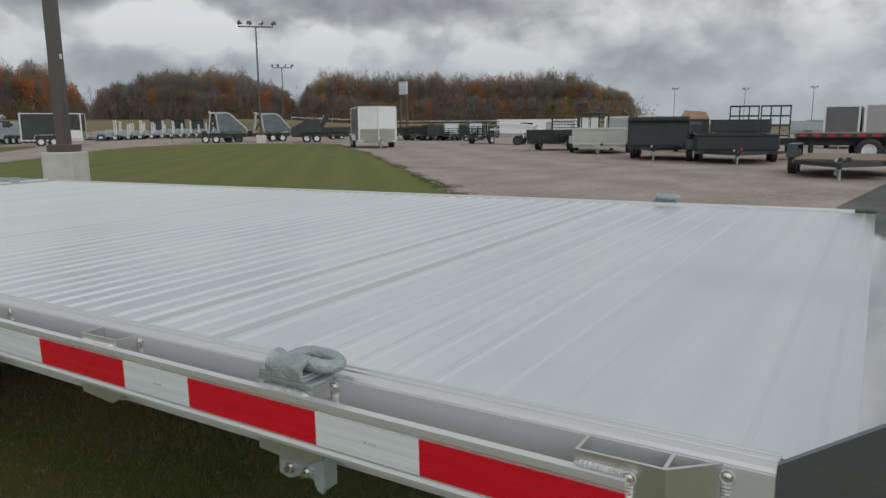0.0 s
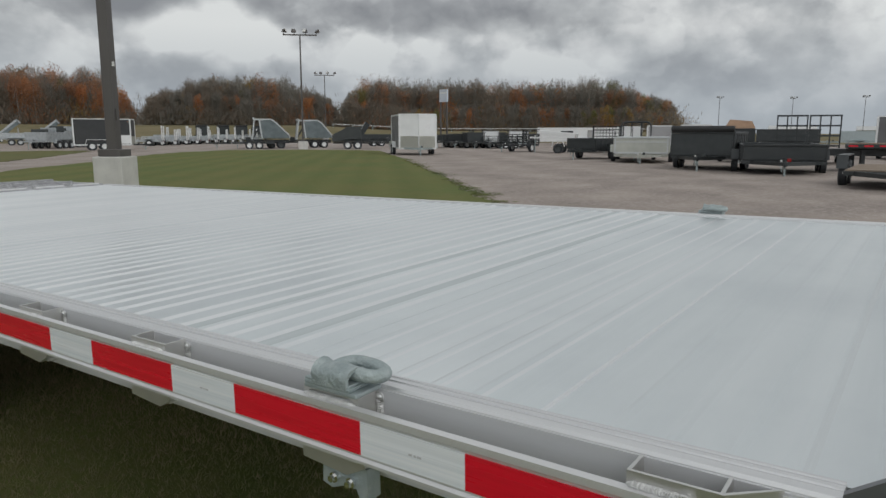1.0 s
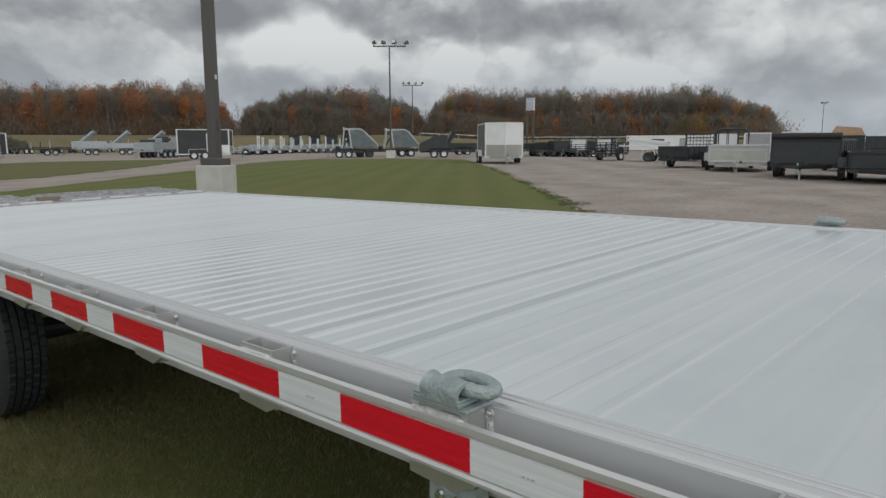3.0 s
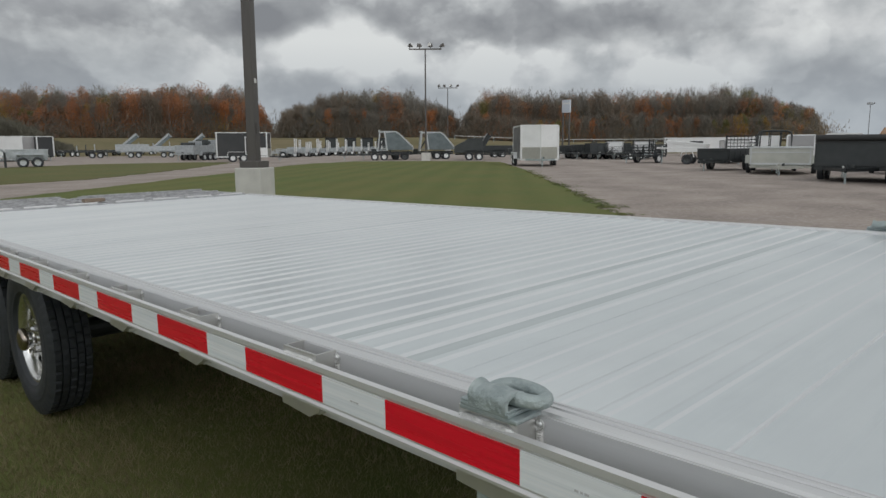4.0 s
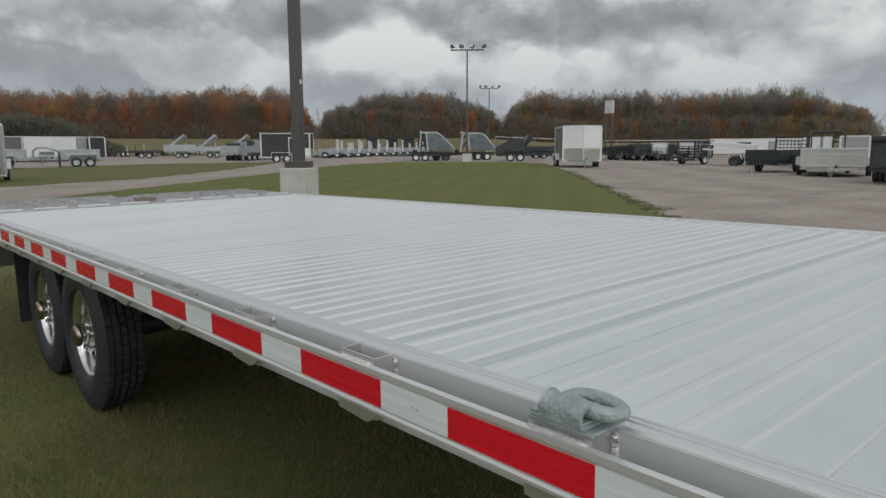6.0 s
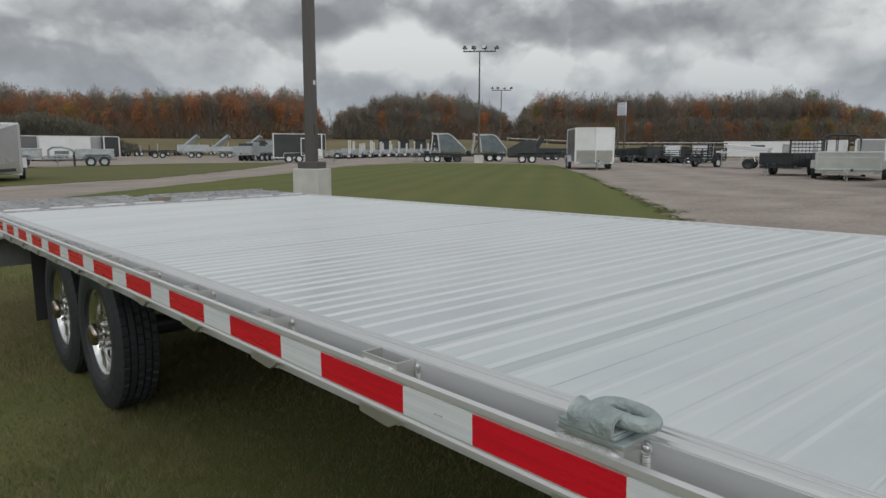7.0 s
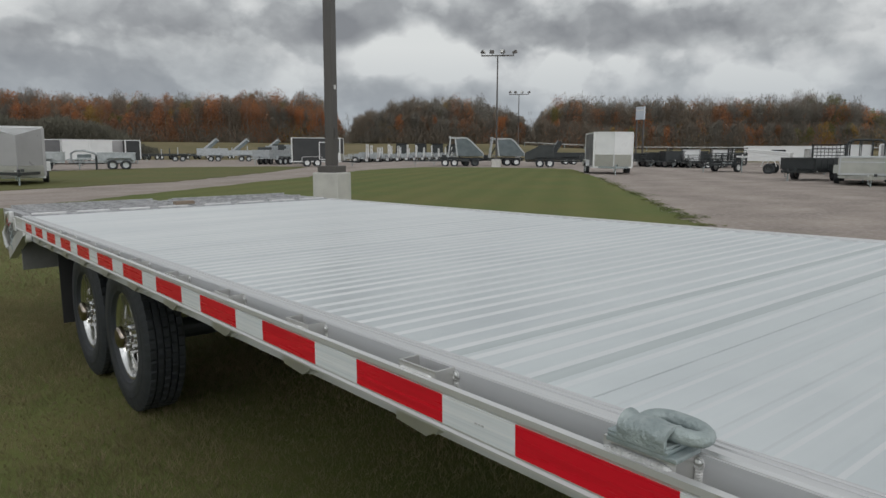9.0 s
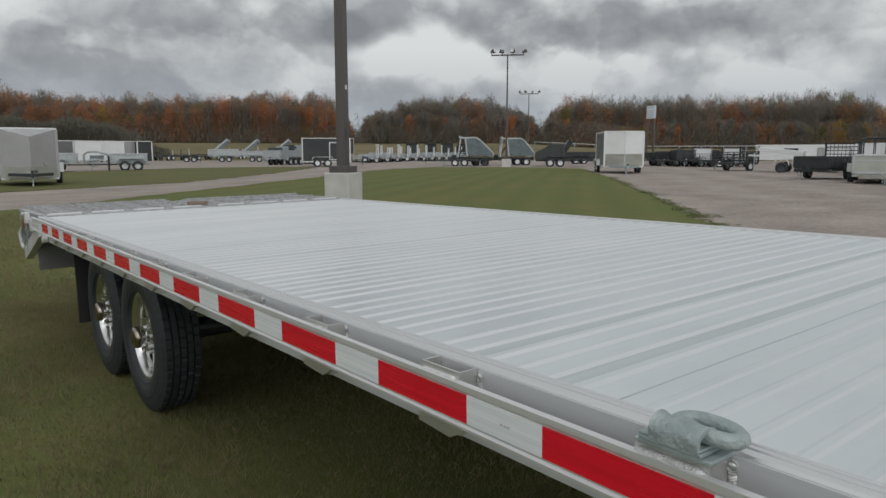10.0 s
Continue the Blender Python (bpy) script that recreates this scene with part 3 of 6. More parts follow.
def crater(parent, x, y, z, r=0.0068):
    """The round end of a weld bead: a bright ball sunk into a low ring."""
    bm = B()
    bmesh.ops.create_icosphere(bm, subdivisions=2, radius=r, matrix=Matrix.Translation((x, y, z)) @ Matrix.Diagonal((0.7, 1, 1, 1)))
    part("weld_end", bm, M_BALL, parent, "bright round weld end", True)
    ring = [(x - 0.002, y + 1.15 * r * math.cos(a), z + 1.15 * r * math.sin(a)) for a in [i * math.tau / 16 for i in range(16)]]
    part("weld_ring", tube(B(), ring, 0.0016, 6, True), M_WELD, parent)


def pocket(y0, y1):
    """Stake pocket: an open tube between rail and channel, with its weld beads."""
    x0, x1, zb, zt, t = 0.0115, 0.0575, 0.774, ZD - 0.004, 0.0045
    bm = B()
    box(bm, x0, x0 + t, y0, y1, zb, zt)
    box(bm, x0 + t, x1, y0, y0 + t, zb, zt)
    box(bm, x0 + t, x1, y1 - t, y1, zb, zt)
    pk = part("stake_pocket", bm, M_POCKET, flatbed)
    beads(pk, ((0.0575, y0 - 0.004, 0.825), (0.0575, y0 - 0.005, 0.874), 0.0062, 12), 
          ((0.0085, y0 + 0.006, 0.8765), (0.0085, y1 - 0.004, 0.8765), 0.0066, 22))
    crater(pk, 0.0555, y0 - 0.006, 0.878)
    return pk


def low_bracket(y0, y1):
    """Foot of a stake pocket below the rail, with a chamfered end."""
    bm = prism(B(), [(y1 - 0.004, 0.793), (y1 - 0.004, 0.773), (y0 + 0.018, 0.766), (y0 - 0.018, 0.785), (y0 - 0.018, 0.793)], "x", 0.002, 0.055)
    return part("pocket_foot", bm, M_POCKET, flatbed)


for k in range(11):
    y = station(0.009 + 0.4765 * k)
    if y + 0.11 < REAR - 0.25:
        pocket(y, y + 0.112)
        low_bracket(y, y + 0.115).matrix_basis = Matrix.Translation((0, 0, 0.0055 * max(0, y)))

# The foremost pocket closes the rail with a wall bent back to the channel.
bm = B()
box(bm, 0.0115, 0.0160, -0.508, -0.402, 0.762, ZD - 0.004)
box(bm, 0.0160, 0.0575, -0.4065, -0.402, 0.762, ZD - 0.004)
box(bm, 0.0160, 0.0575, -0.508, -0.5035, 0.762, ZD - 0.004)
prism(bm, [(0.0115, -0.508), (0.0160, -0.506), (0.0575, -0.553), (0.0575, -0.559)], "z", 0.762, ZD - 0.004)
fp = part("stake_pocket", bm, M_POCKET, flatbed, "stake pocket with an angled end wall")
beads(fp, ((0.008, -0.466, 0.8765), (0.008, -0.404, 0.8765), 0.0048, 20), ((0.008, -0.467, 0.835), (0.008, -0.469, 0.874), 0.005, 10),
      ((0.0575, -0.563, 0.79), (0.0575, -0.563, 0.874), 0.0058, 20))
crater(fp, 0.0555, -0.564, 0.878)
crater(fp, 0.006, -0.469, 0.8745, 0.0065)


def tie_ring(m):
    """Cast tie-down ring lying in a bent strap on a base plate, with its bolted bracket below."""
    d = root("tie_down_ring", m, "", "")
    d.parent = flatbed
    bm = B()
    box(bm, 0.002, 0.060, -0.004, 0.104, ZD - 0.008, ZD - 0.001, 0.002)
    box(bm, -0.001, 0.058, 0.008, 0.100, ZD - 0.0005, ZD + 0.006, 0.002)
    part("base_plate", bm, M_GALV, d)
    bm = B()
    pts = []
    for i in range(40):
        a = i * math.tau / 40
        c, s = math.cos(a), math.sin(a)
        px = 0.049 + 0.0235 * math.copysign(abs(c) ** 0.75, c)
        py = 0.030 + 0.044 * math.copysign(abs(s) ** 0.8, s)
        pts.append((px, py, ZD + 0.019 + 0.002 * math.sin(a * 2 + 1)))
    tube(bm, pts, 0.0108, 12, True)
    part("ring", bm, M_CAST, d, "pitted grey galvanised ring", True)
    # strap: an arch over the outer bar of the ring
    bm = B()
    cols = []
    for j in range(9):
        y = 0.012 + 0.072 * j / 8
        row = []
        wob = 0.0018 * math.sin(5.1 * j) + (0.004 if j == 8 else 0)
        for i in range(15):
            k = i / 14
            if k < 0.2:
                p = (-0.002 + 0.001 * math.sin(j), ZD + 0.004 + 0.013 * k / 0.2)
            elif k < 0.72:
                a = math.pi * (1 - (k - 0.2) / 0.52)
                p = (0.0225 + 0.0245 * math.cos(a), ZD + 0.017 + (0.0165 + wob) * math.sin(a))
            else:
                p = (0.047 + 0.004 * (k - 0.72) / 0.28, ZD + 0.017 - 0.013 * (k - 0.72) / 0.28)
            row.append(bm.verts.new((p[0], y, p[1])))
        cols.append(row)
    for a, b in zip(cols, cols[1:]):
        for i in range(14):
            bm.faces.new((a[i], a[i + 1], b[i + 1], b[i]))
    bmesh.ops.recalc_face_normals(bm, faces=bm.faces)
    bmesh.ops.solidify(bm, geom=bm.faces[:], thickness=0.0055)
    part("strap", bm, M_CAST, d, "bent steel strap over the ring", True)
    bm = B()
    box(bm, 0.000, 0.058, 0.010, 0.100, ZD + 0.006, ZD + 0.010, 0.0015)
    part("strap_foot", bm, M_GALV, d)
    bm = B()
    prism(bm, [(0.078, 0.776), (0.080, 0.733), (0.060, 0.728), (0.038, 0.737), (0.010, 0.739), (0.002, 0.722), (-0.008, 0.718), (-0.013, 0.730), (-0.013, 0.776)], "x", 0.010, 0.017)
    box(bm, 0.017, 0.040, -0.012, -0.006, 0.724, 0.776)
    br = part("bracket", bm, M_GALV, d)
    for y in (0.052, 0.018):
        bm = B()
        rod(bm, (0.010, y, 0.749), (0.004, y, 0.749), 0.0085, 12)
        rod(bm, (0.005, y, 0.749), (-0.003, y, 0.749), 0.0058, 6)
        part("bolt", bm, M_CHROME, br)
    return d


ring_near = tie_ring(Matrix.Translation((0, 0.007, 0.003)))
ring_far = tie_ring(Matrix.Translation((FAR, 0.105, 0.004)) @ Matrix.Diagonal((-1, 1, 1, 1)))

# Front: an apron plate, its rising face and the two wing plates.
part("apron_plate", prism(B(), [(FRONT + 0.006, ZD - 0.0092), (FRONT + 0.006, ZD - 0.0075), (FRONT - 0.01, ZD - 0.006), (-1.02, ZD + 0.02), (-1.02, ZD - 0.01), (FRONT - 0.01, ZD - 0.0092)], "x", 0.0715, FAR - 0.0715), M_SHEET, flatbed, "smooth dull front apron plate")
part("front_face", prism(B(), [(-1.022, ZD - 0.1), (-1.022, ZD + 0.03), (-1.20, ZD + 0.34), (-1.21, ZD + 0.34), (-1.21, ZD - 0.1)], "x", 0.0715, FAR - 0.0715), M_PLATE_REFL, flatbed)
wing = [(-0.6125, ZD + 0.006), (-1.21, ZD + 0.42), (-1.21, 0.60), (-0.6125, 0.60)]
part("wing_plate", prism(B(), wing, "x", 0.0595, 0.0705), M_PLATE_REFL, flatbed, "side wing plate with dark reflections put into its colour")
wing[0] = (-0.545, ZD + 0.006)
wing[3] = (-0.545, ZD + 0.001)
wing.insert(3, (-0.6125, 0.60))
part("wing_plate", prism(B(), wing, "x", FAR - 0.0705, FAR - 0.0595), M_WING_REFL, flatbed)

# Frame below the deck: cross members and two long beams.
cm = mesh_of("cross_member", box(B(), 0.115, FAR - 0.115, -0.03, 0.03, 0.765, ZD - 0.04), M_UNDER)
for k in range(13):
    place("cross_member", cm, flatbed, Matrix.Translation((0, -0.4 + 0.44 * k, 0)))
for x in (0.72, FAR - 0.72):
    bm = B()
    box(bm, x - 0.06, x + 0.06, -1.2, 5.6, 0.55, 0.563)
    box(bm, x - 0.06, x + 0.06, -1.2, 5.6, 0.752, 0.764)
    box(bm, x - 0.006, x + 0.006, -1.2, 5.6, 0.563, 0.752)
    part("main_beam", bm, M_UNDER, flatbed)


def make_tyre(R, W, n=240):
    """One turned surface; tread blocks stand between circumferential and slanting grooves."""
    h = W / 2
    bead = [(0.57, -0.72), (0.612, -0.95), (0.67, -1.0), (0.675, -1.012), (0.74, -1.02), (0.80, -1.015), (0.805, -1.0), (0.86, -0.985)]
    shoulder = [(0.90, -0.95), (0.945, -0.905), (0.975, -0.84)]
    tread, o = [], -0.80
    for ring in range(5):
        tread += [(ring, o, 1), (ring, o + 0.252, 1), (ring, o + 0.262, 0), (ring, o + 0.324, 0)] if ring < 4 else [(ring, o, 1), (ring, o + 0.264, 1)]
        o += 0.334
    pts = [(r, x, -1, 1) for r, x in bead] + [(r, x, 5, 1) for r, x in shoulder] + [(1.0, x, g, up) for g, x, up in tread]
    pts += [(r, -x, 6, 1) for r, x in shoulder[::-1]] + [(r, -x, -1, 1) for r, x in bead[::-1]]
    bm = B()
    rows = []
    for r, x, g, up in pts:
        row = []
        for k in range(n):
            f = r
            if g >= 0:
                shift = {0: 0.0, 1: 1.3, 2: 0.4, 3: 2.2, 4: 0.9, 5: 0.2, 6: 1.1}[g] + 0.9 * x * (1 if g % 2 else -1)
                slot = (k + shift) % 5 < 1.1
                if not up:
                    f = r - 0.040
                elif slot:
                    f = r - (0.020 if g < 5 else 0.018)
                else:
                    f = r - 0.004 * abs(x)
            a = k * math.tau / n
            row.append(bm.verts.new((x * h, f * R * math.cos(a), f * R * math.sin(a))))
        rows.append(row)
    for A, C in zip(rows, rows[1:]):
        for k in range(n):
            bm.faces.new((A[k], A[(k + 1) % n], C[(k + 1) % n], C[k]))
    bmesh.ops.recalc_face_normals(bm, faces=bm.faces)
    return bm


def make_rim(R, W):
    """Polished dish with spokes between hand holes; the outer side faces -x."""
    bm = B()
    lathe(bm, [(R * 0.592, -W * 0.36), (R * 0.582, -W * 0.39), (R * 0.548, -W * 0.38), (R * 0.515, -W * 0.30), (R * 0.50, -W * 0.05), (R * 0.50, W * 0.3)], 48)
    lathe(bm, [(R * 0.50, -W * 0.02), (R * 0.47, -W * 0.14), (R * 0.40, -W * 0.17)], 48)
    lathe(bm, [(R * 0.24, -W * 0.10), (R * 0.22, -W * 0.16), (R * 0.0, -W * 0.16)], 32)
    for k in range(8):
        a = k * math.tau / 8
        t = Matrix.Rotation(a, 4, "X")
        box(bm, -W * 0.17, -W * 0.05, -R * 0.072, R * 0.072, R * 0.20, R * 0.47, R * 0.012, t)
    return bm


TY, RW = 0.379, 0.196
tyre_me = mesh_of("tyre", make_tyre(TY, RW), M_TYRE, True)
rim_me = mesh_of("rim", make_rim(TY, RW), M_CHROME, True)
back_me = mesh_of("brake_drum", rod(B(), (0.0, 0, 0), (0.10, 0, 0), TY * 0.44, 24), M_BLACK)
cap_bm = lathe(B(), [(0.0, -0.128), (0.040, -0.127), (0.050, -0.122), (0.055, -0.114), (0.055, -0.098), (0.048, -0.093), (0.0, -0.093)], 28)
cap_me = mesh_of("hub_cap", cap_bm, M_HUB, True)
hub_bm = lathe(B(), [(0.0, -0.094), (0.043, -0.093), (0.046, -0.072), (0.060, -0.064), (0.066, -0.040), (0.092, -0.034)], 28)
hub_me = mesh_of("hub", hub_bm, M_CHROME, True)
nut_me = mesh_of("lug_nut", rod(B(), (-0.030, 0, 0), (-0.080, 0, 0), 0.0165, 10, 0.013), M_CHROME, True)


def wheel(x, y, z, flip=False):
    m = Matrix.Translation((x, y, z))
    if flip:
        m = m @ Matrix.Rotation(math.pi, 4, "Z")
    w = place("wheel", tyre_me, flatbed, m, "black treaded tyre on a polished alloy wheel")
    place("rim", rim_me, w)
    place("brake_drum", back_me, w)
    place("hub", hub_me, w)
    place("hub_cap", cap_me, w)
    for k in range(8):
        a = (k + 0.5) * math.tau / 8
        place("lug_nut", nut_me, w, Matrix.Translation((0, 0.078 * math.cos(a), 0.078 * math.sin(a))))


WHEELS = (3.185, 3.965)
for y in WHEELS:
    wheel(0.264, y, 0.397)
    wheel(FAR - 0.264, y, 0.397, True)
    part("axle", rod(B(), (0.36, y, 0.395), (FAR - 0.36, y, 0.395), 0.055, 16), M_BLACK, flatbed)
for x in (0.60, FAR - 0.60):
    bm = B()
    for y in WHEELS:
        for i in range(4):
            box(bm, x - 0.03, x + 0.03, y - 0.34 + 0.06 * i, y + 0.34 - 0.06 * i, 0.45 + 0.012 * i, 0.461 + 0.012 * i)
        for s in (-0.36, 0.36):
            box(bm, x - 0.035, x + 0.035, y + s - 0.03, y + s + 0.03, 0.44, 0.56)
    part("leaf_spring", bm, M_BLACK, flatbed)
for x in (0.12, FAR - 0.55):
    part("mud_flap", box(B(), x, x + 0.43, 4.36, 4.368, 0.262, 0.765, 0.002), M_RUBBER, flatbed, "black rubber mud flap")

# Rear: drop-tail sides, back panel, ramps folded flat over the tail.
for x0, x1 in ((0.03, 0.06), (FAR - 0.06, FAR - 0.03)):
    bm = prism(B(), [(5.02, 0.795), (REAR + 0.02, 0.88), (5.64, 0.865), (5.66, 0.775), (5.30, 0.735)], "x", x0, x1)
    ts = part("tail_side", bm, M_TAIL, flatbed, "dull sloping tail side plate")
    part("tail_brace", beam(B(), ((x0 + x1) / 2, 4.92, 0.815), ((x0 + x1) / 2, 5.60, 0.590), 0.05, 0.085), M_UNDER, ts, "bright diagonal brace")
    part("tail_post", box(B(), x0 - 0.006, x1 - 0.002, 5.60, 5.655, 0.60, 0.774, 0.003), M_TAIL, ts)
    part("tail_tape", box(B(), x0 - 0.0022, x0 - 0.0002, 5.46, 5.58, 0.80, 0.848), M_RED, ts)
part("back_panel", box(B(), 0.06, FAR - 0.06, 5.30, 5.32, 0.495, 0.775, 0.003), M_TAIL, flatbed)
part("tail_plate", prism(B(), [(REAR, ZD - 0.03), (REAR, ZD - 0.01), (5.64, 0.80), (5.64, 0.78)], "x", 0.07, FAR - 0.07), M_UNDER, flatbed)
part("end_angle", box(B(), 0.10, FAR - 0.10, REAR + 0.001, REAR + 0.030, ZD - 0.02, ZD + 0.001, 0.003), M_RAMP, flatbed, "worn end angle across the deck")


def ramp(x0, x1):
    r = root("folding_ramp", Matrix(), "", "")
    r.parent = flatbed
    tagged(r, "aluminium ramp folded flat with open cross bars")
    y0, y1, z = REAR + 0.06, 6.12, ZD
    for x in (x0, x1 - 0.05):
        part("side_rail", box(B(), x, x + 0.05, y0, y1, z - 0.07, z + 0.004, 0.003), M_RAMP, r)
    me = mesh_of("cross_bar", prism(B(), [(-0.004, z - 0.045), (-0.004, z + 0.008), (0.006, z + 0.008), (0.006, z + 0.001), (0.030, z - 0.002), (0.030, z - 0.006), (0.006, z - 0.006), (0.006, z - 0.045)], "x", x0 + 0.05, x1 - 0.05), M_RAMP)
    me.materials.append(M_CAP)
    # Light on the bar tops is painted: upward faces take the brighter aluminium.
    for p in me.polygons:
        p.material_index = 1 if p.normal.z > 0.8 else 0
    for i in range(8):
        place("cross_bar", me, r, Matrix.Translation((0, y0 + 0.08 + i * (y1 - y0 - 0.12) / 7, 0.010 * math.sin(2.1 * i + x0) - 0.004 + 0.002 * i)))
    for i in range(4):
        bm = B()
        x = x0 + 0.06 + i * (x1 - x0 - 0.32) / 3
        box(bm, x, x + 0.20, REAR + 0.034, REAR + 0.10, z - 0.004, z + 0.007, 0.002)
        rod(bm, (x - 0.01, REAR + 0.034, z + 0.006), (x + 0.21, REAR + 0.034, z + 0.006), 0.007, 8)
        part("hinge_plate", bm, M_CAP, r, "bright hinge plate")


ramp(0.075, 1.275)
ramp(1.315, FAR - 0.075)
# Latches and chain at the tail corner.
bm = B()
tube(bm, [(0.02, 5.50, 0.90), (0.015, 5.52, 0.87), (0.02, 5.56, 0.83), (0.03, 5.64, 0.80), (0.01, 5.67, 0.74), (0.015, 5.66, 0.66), (0.02, 5.60, 0.63)], 0.014, 10)
part("ramp_latch", bm, M_CAP, flatbed, "bright bent latch bar", True)
part("corner_bracket", box(B(), 0.0, 0.05, 5.05, 5.14, 0.80, 0.885, 0.004), M_RAIL, flatbed)
part("latch_bracket", box(B(), 0.0, 0.03, 5.28, 5.36, 0.84, 0.92, 0.004), M_RAIL, flatbed)
bm = B()
for i in range(9):
    p = Vector((0.02, 5.40 + 0.012 * math.sin(i), 0.86 - 0.026 * i))
    pts = [p + Vector(((0.009 * math.cos(a) if i % 2 else 0), (0 if i % 2 else 0.009 * math.cos(a)), 0.017 * math.sin(a))) for a in [k * math.tau / 10 for k in range(10)]]
    tube(bm, pts, 0.0035, 6, True)
part("safety_chain", bm, M_GALV, flatbed, "short galvanised chain", True)
part("side_lamp", rod(B(), (0.05, 4.80, 0.77), (0.02, 4.80, 0.77), 0.028, 16), M_LAMPW, flatbed)
part("wood_block", box(B(), 1.14, 1.29, REAR + 0.05, REAR + 0.13, ZD + 0.0125, ZD + 0.040, 0.004), M_WOOD, flatbed, "brown wooden block on the tail")


# ---- lamp posts, sign ----
def heading(x, y, z, fx, fy):
    """A pose at (x, y, z) whose +y axis points along (fx, fy)."""
    return Matrix.Translation((x, y, z)) @ Matrix.Rotation(math.atan2(-fx, fy), 4, "Z")


def flood(post, m):
    bm = B()
    prism(bm, [(-0.02, -0.10), (-0.22, -0.16), (-0.24, 0.14), (-0.02, 0.10), (0.10, 0.0)], "x", -0.16, 0.16)
    h = part("lamp_head", bm, M_BRONZE, post, m=m)
    part("lamp_lens", box(B(), -0.14, 0.14, -0.262, -0.246, -0.14, 0.12), M_LAMPW, h)


def lamp_post(x, y, h, turn, base_w, base_h, shaft, lamps=True, square=True, arm=1.0):
    post = root("street_lamp", Matrix.Translation((x, y, 0)) @ Matrix.Rotation(radians(turn), 4, "Z"),
                "dark bronze lamp post on a pale concrete block" if lamps else "dark square lamp post bolted to a concrete block", "street lamp", "yard lamps")
    w = base_w / 2
    part("concrete_base", box(B(), -w, w, -w, w, -0.06, base_h, 0.02), M_CONC, post, "stained pale concrete base")
    if not lamps:
        part("footing", box(B(), -w * 1.05, w * 1.75, -w * 1.3, w * 1.2, -0.06, 0.045, 0.015), M_CONC, post)
    bm = B()
    box(bm, -shaft * 1.12, shaft * 1.12, -shaft * 1.12, shaft * 1.12, base_h, base_h + 0.11, 0.012)
    part("base_shoe", bm, M_BRONZE, post)
    bm = B()
    if square:
        bmesh.ops.create_cone(bm, cap_ends=True, segments=4, radius1=shaft * 0.707, radius2=shaft * 0.62, depth=h - base_h - 0.11,
                              matrix=Matrix.Translation((0, 0, (h + base_h + 0.11) / 2)) @ Matrix.Rotation(math.pi / 4, 4, "Z"))
    else:
        rod(bm, (0, 0, base_h + 0.11), (0, 0, h), shaft / 2, 12, shaft / 3)
    part("shaft", bm, M_BRONZE, post)
    if not lamps:
        part("hand_hole_cover", box(B(), -0.035, 0.035, -shaft / 2 - 0.012, -shaft / 2 + 0.002, base_h + 0.55, base_h + 0.72, 0.004), M_BRONZE, post)
        part("tag_plate", box(B(), -0.03, 0.03, -shaft / 2 - 0.006, -shaft / 2 + 0.002, base_h + 1.35, base_h + 1.42), M_LAMPW, post)
    if lamps:
        part("cross_arm", box(B(), -1.35 * arm, 1.35 * arm, -0.05, 0.05, h - 0.08, h + 0.02), M_BRONZE, post)
        for k, (o, tl) in enumerate(((-1.3 * arm, 22), (-0.45 * arm, 8), (0.45 * arm, -8), (1.3 * arm, -22))):
            flood(post, Matrix.Translation((o, 0, h + 0.22)) @ Matrix.Rotation(radians(tl * 3 + 180 * (k % 2)), 4, "Z") @ Matrix.Rotation(radians(-25), 4, "X"))
            part("lamp_bracket", box(B(), o - 0.03, o + 0.03, -0.03, 0.03, h + 0.021, h + 0.16), M_BRONZE, post)
    return post


lamp_post(5.21, 9.72, 9.5, 30, 0.47, 0.95, 0.155, lamps=False)
lamp_post(40.3, 42.4, 9.15, -46, 0.75, 0.62, 0.16, square=False)
lamp_post(70.6, 69.6, 9.2, -46, 0.8, 0.62, 0.16, square=False)
for x, y in ((190.5, 46.5), (193.9, 29.8), (195.7, 14.4)):
    lamp_post(x, y, 9.9, -80, 0.7, 0.5, 0.16, square=False, arm=0.5).location.z = rise(x, y) - 0.3

sg = root("yard_sign", heading(83.8, 58.7, 0, -1.0, 0.25), "pale panel sign on two dark posts", "sign")
part("panel", box(B(), -0.85, 0.85, -0.12, 0.12, 5.75, 7.55, 0.03), M_SIGN, sg)
part("panel_band", box(B(), -0.75, 0.75, 0.121, 0.125, 6.95, 7.15), M_WPAINT, sg)
for x in (-0.7, 0.7):
    part("post", box(B(), x - 0.1, x + 0.1, -0.1, 0.1, -0.06, 5.75), M_BRONZE, sg)


# ---- parked trailers ----
def small_wheel(parent, x, y, r=0.33, w=0.2, rim=None):
    key = (r, w, (rim or M_WPAINT).name)
    if key not in small_wheel.made:
        bm = B()
        lathe(bm, [(r * 0.56, -w * 0.42), (r * 0.66, -w * 0.5), (r * 0.9, -w * 0.48), (r, -w * 0.36), (r, w * 0.36), (r * 0.9, w * 0.48), (r * 0.66, w * 0.5), (r * 0.56, w * 0.42)], 28)
        t = mesh_of("tyre", bm, M_TYRE, True)
        bm = lathe(B(), [(r * 0.56, -w * 0.43), (r * 0.52, -w * 0.40), (r * 0.48, -w * 0.2), (r * 0.22, -w * 0.12), (r * 0.18, -w * 0.3), (0, -w * 0.32)], 24)
        lathe(bm, [(r * 0.56, w * 0.43), (r * 0.52, w * 0.40), (r * 0.48, w * 0.2), (r * 0.22, w * 0.12), (r * 0.18, w * 0.3), (0, w * 0.32)], 24)
        small_wheel.made[key] = (t, mesh_of("rim", bm, rim or M_WPAINT, True))
    t, rm = small_wheel.made[key]
    wh = place("wheel", t, parent, Matrix.Translation((x, y, r - 0.035)))
    place("rim", rm, wh)


